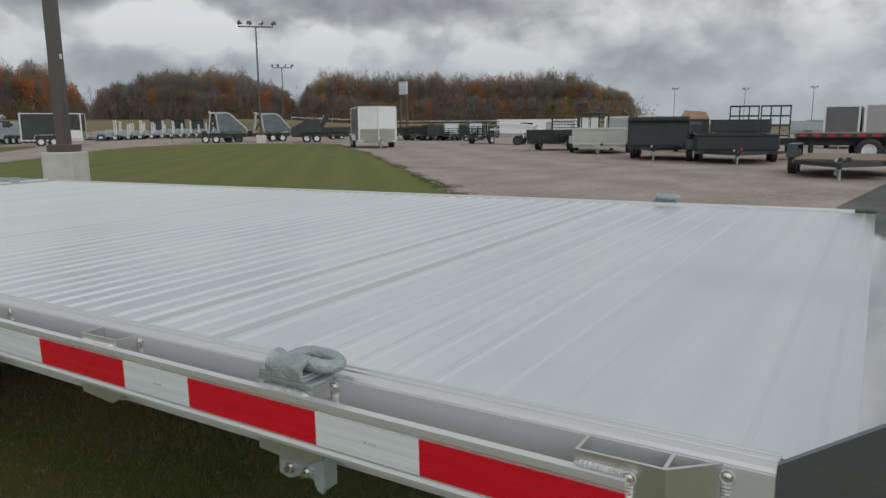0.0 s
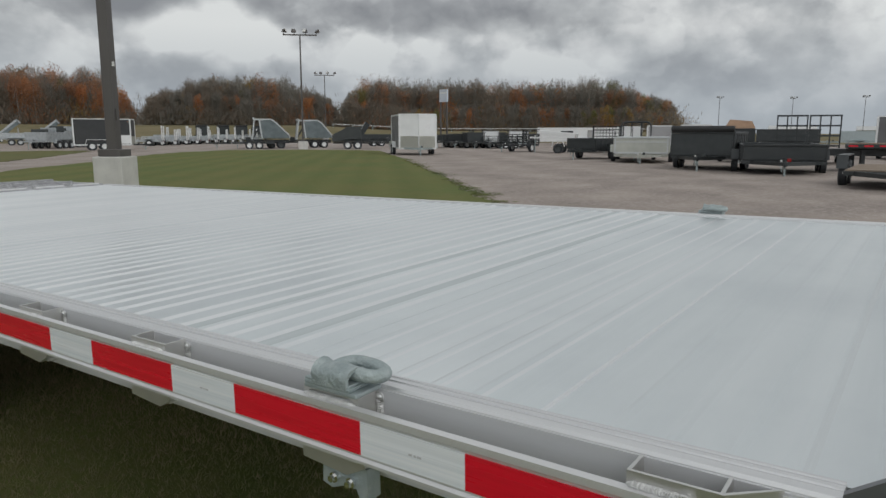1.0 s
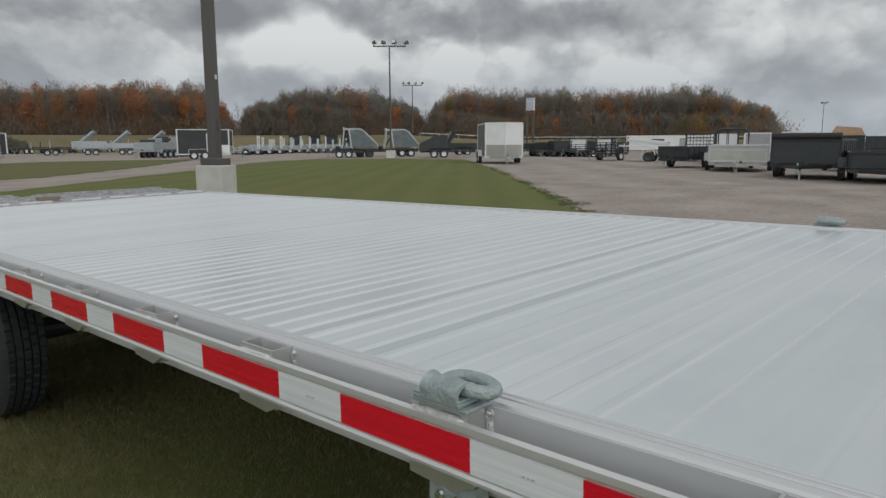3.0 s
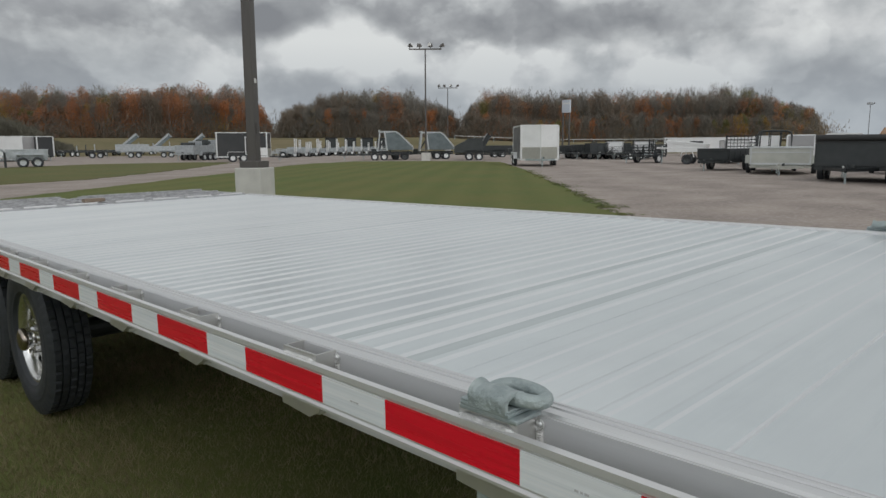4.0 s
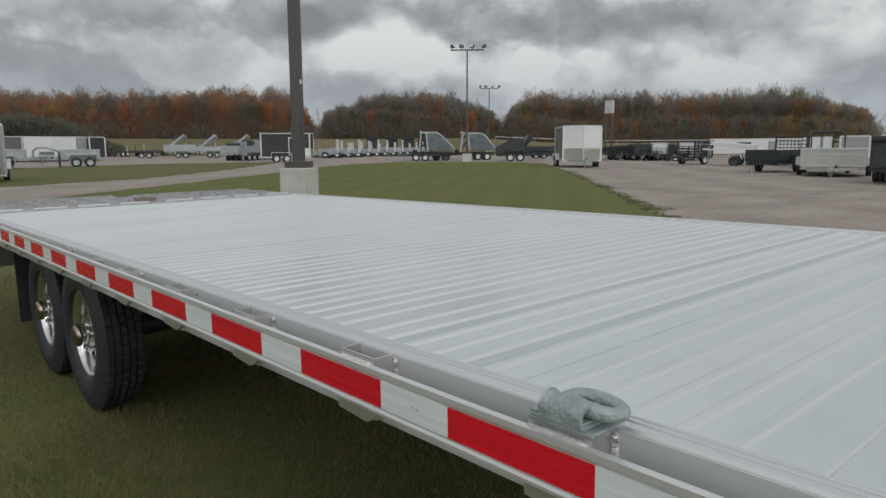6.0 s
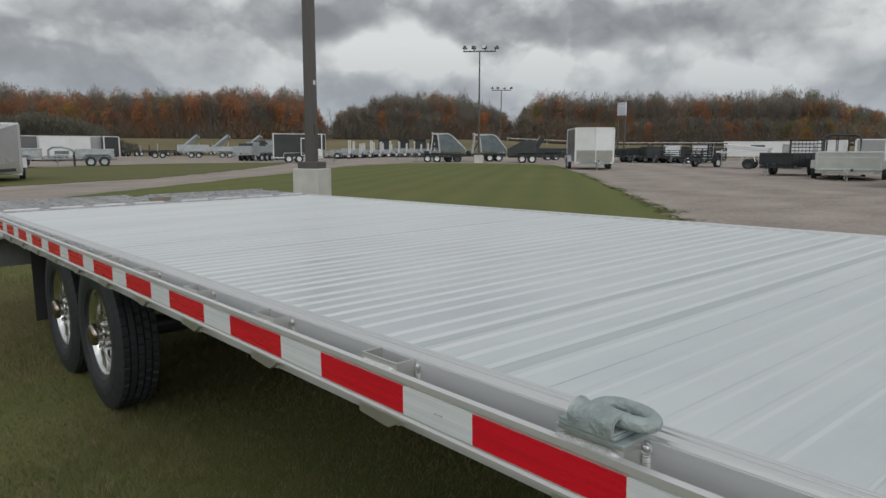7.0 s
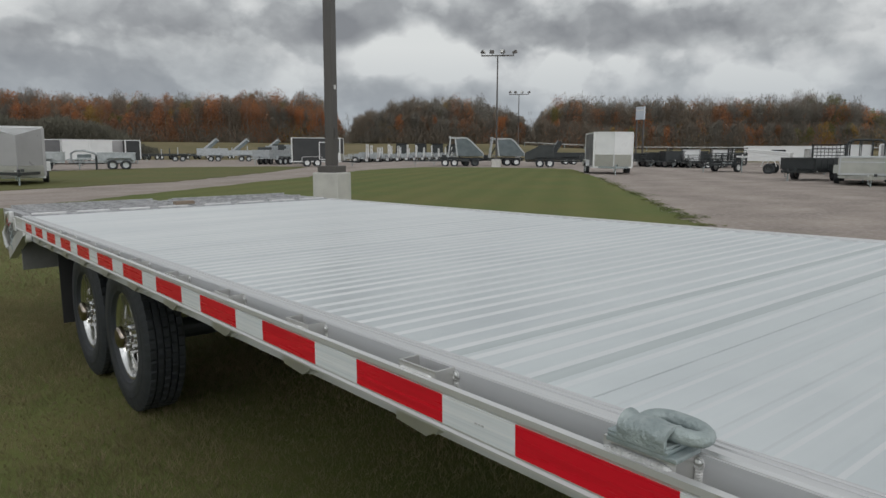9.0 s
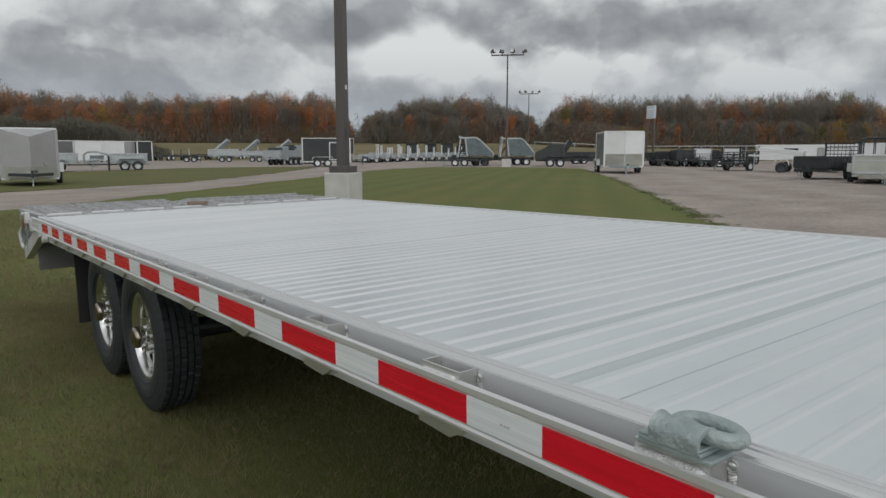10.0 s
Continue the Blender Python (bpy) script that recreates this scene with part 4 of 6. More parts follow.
small_wheel.made = {}


def tongue(parent, W, y0, z, mat, reach=1.3, jack=True):
    """A-frame drawbar with coupler and jack, ahead of y0."""
    for s in (-1, 1):
        part("drawbar", beam(B(), (s * W * 0.38, y0, z), (s * 0.04, y0 + reach, z), 0.07, 0.11), mat, parent)
    part("coupler", box(B(), -0.06, 0.06, y0 + reach - 0.02, y0 + reach + 0.22, z - 0.05, z + 0.07, 0.015), mat, parent)
    part("wiring_plug", box(B(), 0.07, 0.13, y0 + reach * 0.55, y0 + reach * 0.55 + 0.07, z + 0.056, z + 0.12, 0.01), M_LAMPW, parent)
    part("brake_box", box(B(), -0.20, -0.09, y0 + reach * 0.30, y0 + reach * 0.30 + 0.14, z + 0.056, z + 0.16, 0.01), M_LAMP if W > 2.2 and mat is M_BLACK else M_DARKSTEEL, parent)
    part("tow_chain", tube(B(), [(0.05, y0 + reach * 0.9, z - 0.04), (0.10, y0 + reach * 0.8, z - 0.22), (0.06, y0 + reach * 0.62, z - 0.26), (0.12, y0 + reach * 0.5, z - 0.06)], 0.018, 6), M_GALV, parent)
    if jack:
        bm = rod(B(), (0, y0 + reach * 0.72, z - 0.1), (0, y0 + reach * 0.72, z + 0.16), 0.045, 10)
        j = part("jack", bm, mat, parent)
        bm = rod(B(), (0, y0 + reach * 0.72, 0.0), (0, y0 + reach * 0.72, z - 0.1), 0.034, 10)
        box(bm, -0.08, 0.08, y0 + reach * 0.72 - 0.08, y0 + reach * 0.72 + 0.08, -0.035, -0.02)
        part("jack_foot", bm, M_GALV, j)


def fender(parent, x, y0, y1, w, mat, top=0.78):
    bm = prism(B(), [(y0, 0.45), (y0 + 0.12, top), (y1 - 0.12, top), (y1, 0.45), (y1 - 0.03, 0.45), (y1 - 0.14, top - 0.03), (y0 + 0.14, top - 0.03), (y0 + 0.03, 0.45)], "x", x - w / 2, x + w / 2)
    part("fender", bm, mat, parent)


def enclosed(m, L, W, H, skin, trim, label, vnose=0.7, axles=2, group="", windows=False, door=False, guard=0.62, roof=None, low=0.46, out=0.0, drop=0.0, side=None, post=None):
    """Box trailer; +y is its nose. m stands at the middle of the nose line, on the ground."""
    t = root("enclosed_trailer", m, label, "trailer", group or "parked enclosed trailers")
    z0, h = low, W / 2
    plan = [(-h, -L), (h, -L), (h, 0), (0.0, vnose), (-h, 0)] if vnose else [(-h, -L), (h, -L), (h, 0), (-h, 0)]
    if drop:
        # nose whose top slopes down to a point
        part("body", prism(B(), [(-h, -L), (h, -L), (h, 0), (-h, 0)], "z", z0, H - 0.06), skin, t)
        bm = B()
        lo = [bm.verts.new(v) for v in ((-h, 0.001, z0), (h, 0.001, z0), (0, vnose, z0))]
        hi = [bm.verts.new(v) for v in ((-h, 0.001, H - 0.062), (h, 0.001, H - 0.062), (0, vnose, H - drop - 0.062))]
        for i in range(3):
            bm.faces.new((lo[i], lo[(i + 1) % 3], hi[(i + 1) % 3], hi[i]))
        bm.faces.new(lo[::-1])
        bm.faces.new(hi)
        bmesh.ops.recalc_face_normals(bm, faces=bm.faces)
        part("nose", bm, skin, t)
        bm = B()
        cap = [bm.verts.new(v) for v in ((-h, 0.002, H - 0.055), (h, 0.002, H - 0.055), (0, vnose + 0.01, H - drop - 0.055))]
        bm.faces.new(cap)
        bmesh.ops.solidify(bm, geom=bm.faces[:], thickness=0.02)
        part("nose_cap", bm, roof or trim, t)
        plan = plan[:3] + [(-h, 0)]
    else:
        part("body", prism(B(), plan, "z", z0, H - 0.06), skin, t)
    if side:
        for s in (-1, 1):
            part("side_panel", box(B(), s * (h + 0.004) - 0.003, s * (h + 0.004) + 0.003, -L + 0.1, -0.06, z0 + 0.02, H - 0.1), side, t)
    big = [(x * 1.015, y + (0.02 if y >= 0 else -0.02)) for x, y in plan]
    part("roof", prism(B(), big, "z", H - 0.06, H), roof or trim, t)
    part("lower_trim", prism(B(), big, "z", z0 - 0.09, z0 - 0.001), trim, t)
    for x in (-h, h):
        part("corner_post", box(B(), x - 0.05, x + 0.05, -0.06, 0.04, z0, H - 0.061, 0.01), post or trim, t)
        part("rear_post", box(B(), x - 0.035, x + 0.035, -L - 0.012, -L + 0.08, z0, H - 0.061, 0.01), trim, t)
    if vnose:
        part("nose_trim", rod(B(), (0, vnose, z0), (0, vnose, H - 0.064 - drop), 0.03, 10), post or trim, t)
        if guard:
            for s in (-1, 1):
                a, b = Vector((s * h, 0.0, 0)), Vector((0, vnose, 0))
                n = Vector((s * vnose, h, 0)).normalized() * 0.006
                a, b = a + n, b + n
                bm = B()
                bm.faces.new([bm.verts.new(v) for v in ((a.x, a.y, z0), (b.x, b.y, z0), (b.x, b.y, z0 + guard), (a.x, a.y, z0 + guard))])
                bmesh.ops.solidify(bm, geom=bm.faces[:], thickness=0.004)
                part("stone_guard", bm, M_STONE, t)
    for k in range(axles):
        y = -L * 0.58 + (k - (axles - 1) / 2) * 0.85
        for s in (-1, 1):
            small_wheel(t, s * (h - 0.02 + out), y, 0.345, 0.21)
    for s in (-1, 1):
        fender(t, s * (h + 0.02 + out), -L * 0.58 - 0.43 * axles - 0.05, -L * 0.58 + 0.43 * axles + 0.05, 0.24, trim, 0.83)
        part("marker_lamp", box(B(), s * h - 0.03, s * h + 0.03, -0.2, -0.12, H - 0.25, H - 0.21), M_ORANGE, t)
    if door:
        for s in (-1, 1):
            bm = box(B(), s * h - 0.012, s * h + 0.012, -1.75, -0.95, z0 + 0.1, H - 0.35, 0.006)
            d = part("side_door", bm, trim, t)
            part("door_panel", box(B(), s * h - 0.016, s * h + 0.016, -1.68, -1.02, z0 + 0.17, H - 0.42), skin, d)
    if windows:
        for s in (-1, 1):
            part("window", box(B(), s * h - 0.01, s * h + 0.01, -L * 0.45, -L * 0.45 + 1.4, H * 0.62, H * 0.80, 0.004), M_GLASS, t)
    tongue(t, W, vnose * 0.5 if vnose else 0.0, 0.42, M_BLACK if skin is not M_WPAINT else M_GALV)
    return t


def open_trailer(m, L, W, side, mat, label, name="utility_trailer", deck=0.55, solid=True, axles=1, floor=None, gate=0.0, gate_tilt=0.0, rails=0, group="parked open trailers",
                 tarp=False, plate=False, rim=None, fend=True, reach=1.3, tip=0.0, uprights=0.0, trim=None):
    """Flat or boxed trailer; +y is its drawbar end. m stands under the front of its bed."""
    t = root(name, m, label, "trailer", group)
    h = W / 2
    part("bed_frame", box(B(), -h, h, -L, 0, deck - 0.13, deck - 0.02, 0.01), mat, t)
    pitch = Matrix.Translation((0, -L, deck)) @ Matrix.Rotation(radians(tip), 4, "X") @ Matrix.Translation((0, L, -deck))
    part("floor", box(B(), -h + 0.03, h - 0.03, -L + 0.03, -0.03, deck - 0.019, deck + 0.012), floor or mat, t, m=pitch)
    if side:
        if solid:
            for s in (-1, 1):
                b = part("side_wall", box(B(), s * h - 0.025, s * h + 0.025, -L, 0, deck + 0.013, deck + side, 0.008), mat, t, m=pitch)
                nrib = max(3, int(L / 0.6))
                rb = mesh_of("rib", box(B(), s * h + s * 0.026 - 0.02, s * h + s * 0.026 + 0.02, -0.025, 0.025, deck + 0.02, deck + side - 0.02), mat)
                for k in range(nrib + 1):
                    place("rib", rb, b, Matrix.Translation((0, -0.04 - k * (L - 0.08) / nrib, 0)))
                part("top_rail", box(B(), s * h - 0.05, s * h + 0.05, -L, 0, deck + side + 0.001, deck + side + 0.07, 0.01), trim or mat, b)
                if trim:
                    part("lower_rail", box(B(), s * h + s * 0.05 - 0.004, s * h + s * 0.05 + 0.004, -L, 0, deck + side * 0.72, deck + side * 0.80), trim, b)
            for y in (0.0, -L):
                if not (gate and y < 0):
                    e = part("end_wall", box(B(), -h + 0.026, h - 0.026, y - 0.025, y + 0.025, deck + 0.013, deck + side, 0.008), mat, t, m=pitch)
                    part("top_rail", box(B(), -h, h, y - 0.05, y + 0.05, deck + side + 0.001, deck + side + 0.07, 0.01), trim or mat, e)
                    if trim:
                        o = 0.03 if y == 0 else -0.03
                        part("lower_rail", box(B(), -h, h, y + o - 0.004, y + o + 0.004, deck + side * 0.74, deck + side * 0.80), trim, e)
                        part("sill_rail", box(B(), -h, h, y + o - 0.004, y + o + 0.004, deck + 0.01, deck + 0.09), trim, e)
                        for sx in (-1, 1):
                            part("corner_post", box(B(), sx * (h - 0.03) - 0.03, sx * (h - 0.03) + 0.03, y + o * 1.3 - 0.004, y + o * 1.3 + 0.004, deck + 0.01, deck + side), trim, e)
        else:
            n = max(2, rails)
            for s in (-1, 1):
                for k in range(n):
                    part("side_rail", box(B(), s * h - 0.025, s * h + 0.025, -L, 0, deck + side * (k + 1) / n - 0.05, deck + side * (k + 1) / n), mat, t)
                for k in range(5):
                    y = -0.04 - k * (L - 0.08) / 4
                    part("post", box(B(), s * h - 0.022, s * h + 0.022, y - 0.022, y + 0.022, deck - 0.02, deck + side - 0.002), mat, t)
            for k in range(n):
                part("front_rail", box(B(), -h, h, -0.025, 0.025, deck + side * (k + 1) / n - 0.048, deck + side * (k + 1) / n - 0.002), mat, t)
    if tarp:
        bm = B()
        rod(bm, (-h * 1.02, 0.05, deck + side + 0.17), (h * 1.02, 0.05, deck + side + 0.17), 0.11, 14)
        part("tarp_roll", bm, M_TARP, t, "rolled black tarp")
        part("tarp", prism(B(), [(0.05, deck + side + 0.08), (-L, deck + side + 0.08), (-L, deck + side + 0.10), (0.05, deck + side + 0.12)], "x", -h * 0.98, h * 0.98), M_TARP, t)
    if gate:
        g = root("ramp_gate", Matrix.Translation((0, -L, deck)) @ Matrix.Rotation(radians(gate_tilt), 4, "X"), "", "")
        g.parent = t
        for s in (-1, 1):
            part("gate_side", box(B(), s * h - 0.03, s * h + 0.03, -0.03, 0.03, 0, gate), mat, g)
        for k in range(7):
            part("gate_bar", box(B(), -h + 0.03, h - 0.03, -0.02, 0.02, gate * (k + 0.7) / 7 - 0.02, gate * (k + 0.7) / 7 + 0.02), mat, g)
        for k in range(9):
            x = -h + 0.06 + (W - 0.12) * k / 8
            part("gate_rod", box(B(), x - 0.012, x + 0.012, 0.0205, 0.036, 0.02, gate - 0.02), mat, g)
    if gate and plate:
        part("ramp_plate", box(B(), -h + 0.12, h - 0.12, -0.45, -0.0205, 0.05, gate - 0.03), mat, g)
    if uprights:
        for s in (-1, 1):
            u = part("ramp", box(B(), s * h * 0.62 - 0.25, s * h * 0.62 + 0.25, -L - 0.06, -L - 0.02, deck, deck + uprights, 0.01), M_WPAINT, t, "white upright ramp")
            for k in range(4):
                part("ramp_rung", box(B(), s * h * 0.62 - 0.22, s * h * 0.62 + 0.22, -L - 0.019, -L - 0.005, deck + uprights * (k + 0.6) / 4 - 0.02, deck + uprights * (k + 0.6) / 4 + 0.02), M_GALV, u)
    for k in range(axles):
        y = -L * 0.56 + (k - (axles - 1) / 2) * 0.82
        for s in (-1, 1):
            small_wheel(t, s * (h + 0.16), y, 0.34, 0.21, rim)
    if fend:
        for s in (-1, 1):
            fender(t, s * (h + 0.17), -L * 0.56 - 0.43 * axles - 0.02, -L * 0.56 + 0.43 * axles + 0.02, 0.26, mat, 0.80)
    tongue(t, W, 0.0, deck - 0.08, mat, reach)
    for s in (-1, 1):
        part("tail_lamp", box(B(), s * (h - 0.12) - 0.06, s * (h - 0.12) + 0.06, -L - 0.035, -L - 0.026, deck - 0.11, deck - 0.05), M_LAMP, t)
        part("side_marker", box(B(), s * h - 0.03, s * h + 0.03, -0.3, -0.22, deck - 0.10, deck - 0.06), M_LAMPW, t)
    return t


def wedge_dump(m, label, L, W, low, high, y0, y1, tail, mat, rail, reach=1.6, deck=0.58, rim=None, struts=False):
    """High-sided dump trailer: its ribbed walls stand full height between y0 and y1 and slope down to the tail."""
    t = root("dump_trailer", m, label, "trailer", "high-sided dump trailers")
    h = W / 2
    part("chassis", box(B(), -0.45, 0.45, -L, 0.3, deck - 0.14, deck - 0.01, 0.01), M_BLACK, t)
    tongue(t, W, 0.3, 0.50, M_BLACK, reach)
    for k in range(2):
        for s in (-1, 1):
            small_wheel(t, s * (h + 0.14), -L * 0.62 + (k - 0.5) * 0.84, 0.36, 0.22, rim)
    for s in (-1, 1):
        fender(t, s * (h + 0.14), -L * 0.62 - 0.9, -L * 0.62 + 0.9, 0.26, M_BLACK, 0.84)
        part("frame_rail", box(B(), s * h * 0.8 - 0.05, s * h * 0.8 + 0.05, -L, 0.3, 0.60, 0.74), M_BLACK, t)
    prof = [(y0 - 0.62, low), (y0 - 0.42, high - 0.10), (y1, high), (y1 - 0.35, high - 0.22), (-L, tail), (-L, low)] if struts else [(y0 + 0.08, low), (y0, high), (y1, high), (-L, tail), (-L, low)]
    for s in (-1, 1):
        w = part("box_side", prism(B(), prof, "x", s * h - 0.03, s * h + 0.03), mat, t)
        for k in range(7):
            z = low + 0.1 + k * (high - low - 0.22) / 6
            back = -L if z < tail else y1 + (-L - y1) * (high - z) / (high - tail)
            part("rib", box(B(), s * h + s * 0.031 - 0.035, s * h + s * 0.031 + 0.035, back + 0.06, y0 - (0.62 if struts else 0.06), z - 0.03, z + 0.03), mat, w)
        runs = [((y0, high + 0.02), (y1, high + 0.02)), ((y1, high + 0.02), (y1 - 0.35, high - 0.20)), ((y1 - 0.35, high - 0.20), (-L, tail + 0.02))]
        runs += [((y0 + 0.22, low - 0.15), (y0, high)), ((y0 - 0.62, low), (y0 - 0.42, high))] if struts else [((y0 + 0.08, low), (y0, high))]
        for a, b in runs:
            part("edge_rail", beam(B(), (s * (h + 0.05), *a), (s * (h + 0.05), *b), 0.11, 0.11), rail, w)
        part("tail_post", box(B(), s * h - 0.05, s * h + 0.05, -L - 0.08, -L - 0.001, low, tail), rail, t)
    if struts:
        part("front_wall", prism(B(), [(y0 - 0.60, low), (y0 - 0.40, high - 0.10), (y0 - 0.46, high - 0.10), (y0 - 0.66, low)], "x", -h + 0.031, h - 0.031), mat, t)
        part("hoist", rod(B(), (0, y0 + 0.2, low - 0.1), (0, y0 - 0.5, high - 0.5), 0.06, 10), M_BLACK, t)
    else:
        part("front_wall", box(B(), -h + 0.031, h - 0.031, y0 - 0.03, y0 + 0.03, low, high), mat, t)
    part("front_rail", box(B(), -h - 0.12, h + 0.12, y0 - 0.03, y0 + 0.13, high - 0.02, high + 0.16), rail, t)
    if struts:
        part("hood", prism(B(), [(y0 + 0.13, high + 0.02), (y0 - 0.40, high - 0.06), (y0 - 0.40, high - 0.02), (y0 + 0.13, high + 0.06)], "x", -h, h), rail, t)
    part("floor", box(B(), -h + 0.031, h - 0.031, -L, y0 - 0.031, low, low + 0.06), mat, t)
    part("tailgate", box(B(), -h + 0.031, h - 0.031, -L - 0.03, -L + 0.03, low + 0.061, tail - 0.02), mat, t)
    part("tool_box", box(B(), -0.4, 0.4, 0.32, 0.75, 0.56, 0.98, 0.02), M_BLACK, t)
    return t

# The aisle side: trailers nose-on to the drive.
enclosed(heading(33.6, 25.4, -0.035, -0.70, -0.71), 4.4, 2.25, 2.5, M_WPAINT, M_WPAINT, "white V-nosed enclosed trailer with charcoal sides and a metal stone guard", 0.45, 2, roof=M_WPAINT, side=M_DPAINT, out=0.14, guard=0.7)
enclosed(heading(3.61, 30.25, 0.0, -0.10, -0.99), 3.4, 1.88, 2.17, M_GPAINT, M_WPAINT, "silver-grey V-nosed enclosed trailer with white fenders and sloping nose cap", 0.75, 1, roof=M_WPAINT, low=0.30, out=0.17, drop=0.30, guard=0.40, post=M_GPAINT)
open_trailer(heading(18.75, 0.1, -0.035, -1.0, 0.0), 4.0, 2.15, 0.0, M_BLACK, "black flat equipment trailer with a worn wooden deck", "equipment_trailer", 0.47, axles=2, floor=M_WOOD, reach=1.0)
open_trailer(heading(24.44, 3.45, -0.035, -0.97, -0.24), 4.3, 2.5, 0.46, M_BLACK, "low black box-sided dump trailer", "dump_trailer", 0.47, axles=2, reach=1.1)
open_trailer(heading(25.84, 6.43, -0.035, -0.995, -0.10), 4.2, 2.15, 0.80, M_BLACK, "tall black dump trailer with a rolled tarp", "dump_trailer", 0.54, axles=2, tarp=True, reach=1.1)
open_trailer(heading(30.5, 10.35, -0.035, -0.95, -0.31), 3.9, 2.35, 0.70, M_CREAM, "grey-green solid-sided utility trailer with pale rails", deck=0.42, axles=1, reach=1.2, trim=M_STEELW)
open_trailer(heading(33.5, 14.6, -0.035, -0.99, 0.05), 3.0, 1.6, 0.50, M_BLACK, "black utility trailer with solid sides and a tall mesh gate", deck=0.52, axles=1, gate=1.25, reach=1.2)
open_trailer(heading(43.6, 24.7, -0.035, -0.99, 0.15), 2.6, 1.5, 0.72, M_BLACK, "small black railed utility trailer with white wheels", deck=0.55, solid=False, rails=4, axles=1, gate=1.1, reach=1.2)
# Second rank behind them.
enclosed(heading(74.8, 38.6, -0.035, -0.41, 0.91), 9.2, 2.4, 2.0, M_WPAINT, M_WPAINT, "long white enclosed trailer with a dark window", 0.0, 2, windows=True)
open_trailer(heading(43.4, 22.1, -0.035, -0.30, 0.95), 2.5, 1.7, 0.14, M_WPAINT, "pale flat trailer with low sides, its deck tipped on a stand", deck=1.12, axles=1, reach=0.5, tip=5, rim=M_DARKSTEEL)
enclosed(heading(39.3, 14.25, -0.035, -0.95, -0.3), 4.5, 1.25, 1.75, M_WPAINT, M_WPAINT, "white enclosed trailer behind the pale utility trailer", 0.0, 2)
enclosed(heading(40.2, 12.7, -0.035, -0.95, -0.3), 4.5, 1.35, 1.8, M_GPAINT, M_WPAINT, "grey enclosed trailer in the second rank", 0.0, 2)
enclosed(heading(40.8, 10.75, -0.035, -0.95, -0.3), 4.5, 1.6, 1.85, M_WPAINT, M_WPAINT, "white enclosed trailer with a dark window in the second rank", 0.0, 2, windows=True)
for x, y, w in ((53.4, 32.2, 1.35), (54.8, 30.1, 1.7), (45.2, 18.2, 1.5)):
    enclosed(heading(x, y, -0.035, -0.87, -0.49), 3.0, w, 1.55, M_WPAINT, M_GPAINT, "low white enclosed trailer among black trailers", 0.0, 1)
rk = root("rack_trailer", heading(33.3, 3.7, -0.035, -0.98, -0.2), "black trailer with two tall open mesh ramps standing upright", "trailer", "parked open trailers")
part("bed_frame", box(B(), -1.1, 1.1, -4.5, 0, 0.5, 0.62), M_BLACK, rk)
for s in (-1, 1):
    small_wheel(rk, s * 1.25, -2.4, 0.36, 0.22)
    small_wheel(rk, s * 1.25, -3.25, 0.36, 0.22)
    g = root("upright_ramp", Matrix.Translation((s * 0.72, -4.4, 0.621)), "", "")
    g.parent = rk
    for x in (-0.66, -0.22, 0.22, 0.66):
        part("ramp_upright", box(B(), x - 0.03, x + 0.03, -0.03, 0.03, 0, 1.62), M_BLACK, g)
    for k in range(4):
        part("ramp_bar", box(B(), -0.69, 0.69, 0.031, 0.08, 0.1 + 0.48 * k, 0.18 + 0.48 * k), M_BLACK, g)
ct = open_trailer(heading(33.6, 6.85, -0.035, -0.97, -0.22), 3.0, 1.25, 0.85, M_BLACK, "black high-sided trailer under a tan tarp", "covered_trailer", 0.65, axles=1)
part("tarp", prism(B(), [(-0.66, 1.58), (-0.5, 1.90), (0.45, 1.98), (0.66, 1.58)], "y", -2.95, -0.05), M_ORANGE, ct, "tan tarp")
open_trailer(heading(58.2, 10.9, -0.035, -0.13, 0.99), 4.3, 1.9, 0.85, M_BLACK, "black box-sided trailer in the back rank", deck=0.75, axles=2)
for k in range(2):
    open_trailer(heading(69.2, 6.4 - 3.6 * k, -0.035, -0.08, 1.0), 2.7, 1.8, 0.8, M_GALV, "galvanised trailer in the back rank", deck=0.7, axles=1, group="galvanised trailers", rim=M_WPAINT)


def deckover(m):
    """Long black deck-over trailer seen from its side."""
    t = root("deckover_trailer", m, "long black deck-over trailer with red and white side tape", "trailer", "parked open trailers")
    part("deck_frame", box(B(), -1.25, 1.25, -7.5, 0, 0.82, 0.98, 0.01), M_BLACK, t)
    for k in range(10):
        part("deck_board", box(B(), -1.22 + 0.244 * k, -1.22 + 0.244 * k + 0.238, -7.45, -0.05, 0.981, 1.01), M_WOOD, t)
    for s in (-1, 1):
        rl = part("side_rail", box(B(), s * 1.29 - 0.02, s * 1.29 + 0.02, -7.5, 0, 0.86, 0.97), M_BLACK, t)
        for k in range(16):
            part("tape_mark", box(B(), s * 1.312 - 0.004, s * 1.312 + 0.004, -0.05 - k * 0.46 - 0.28, -0.05 - k * 0.46, 0.89, 0.945), M_RED, rl)
        for k in range(2):
            small_wheel(t, s * 1.18, -3.25 + 0.95 * k, 0.42, 0.24, M_WPAINT)
    part("main_beam", box(B(), -0.5, 0.5, -7.3, 0.8, 0.55, 0.80), M_BLACK, t)
    for s in (-0.6, 0.6):
        part("landing_leg", box(B(), s - 0.06, s + 0.06, -0.6, -0.48, -0.03, 0.82), M_BLACK, t)
    return t


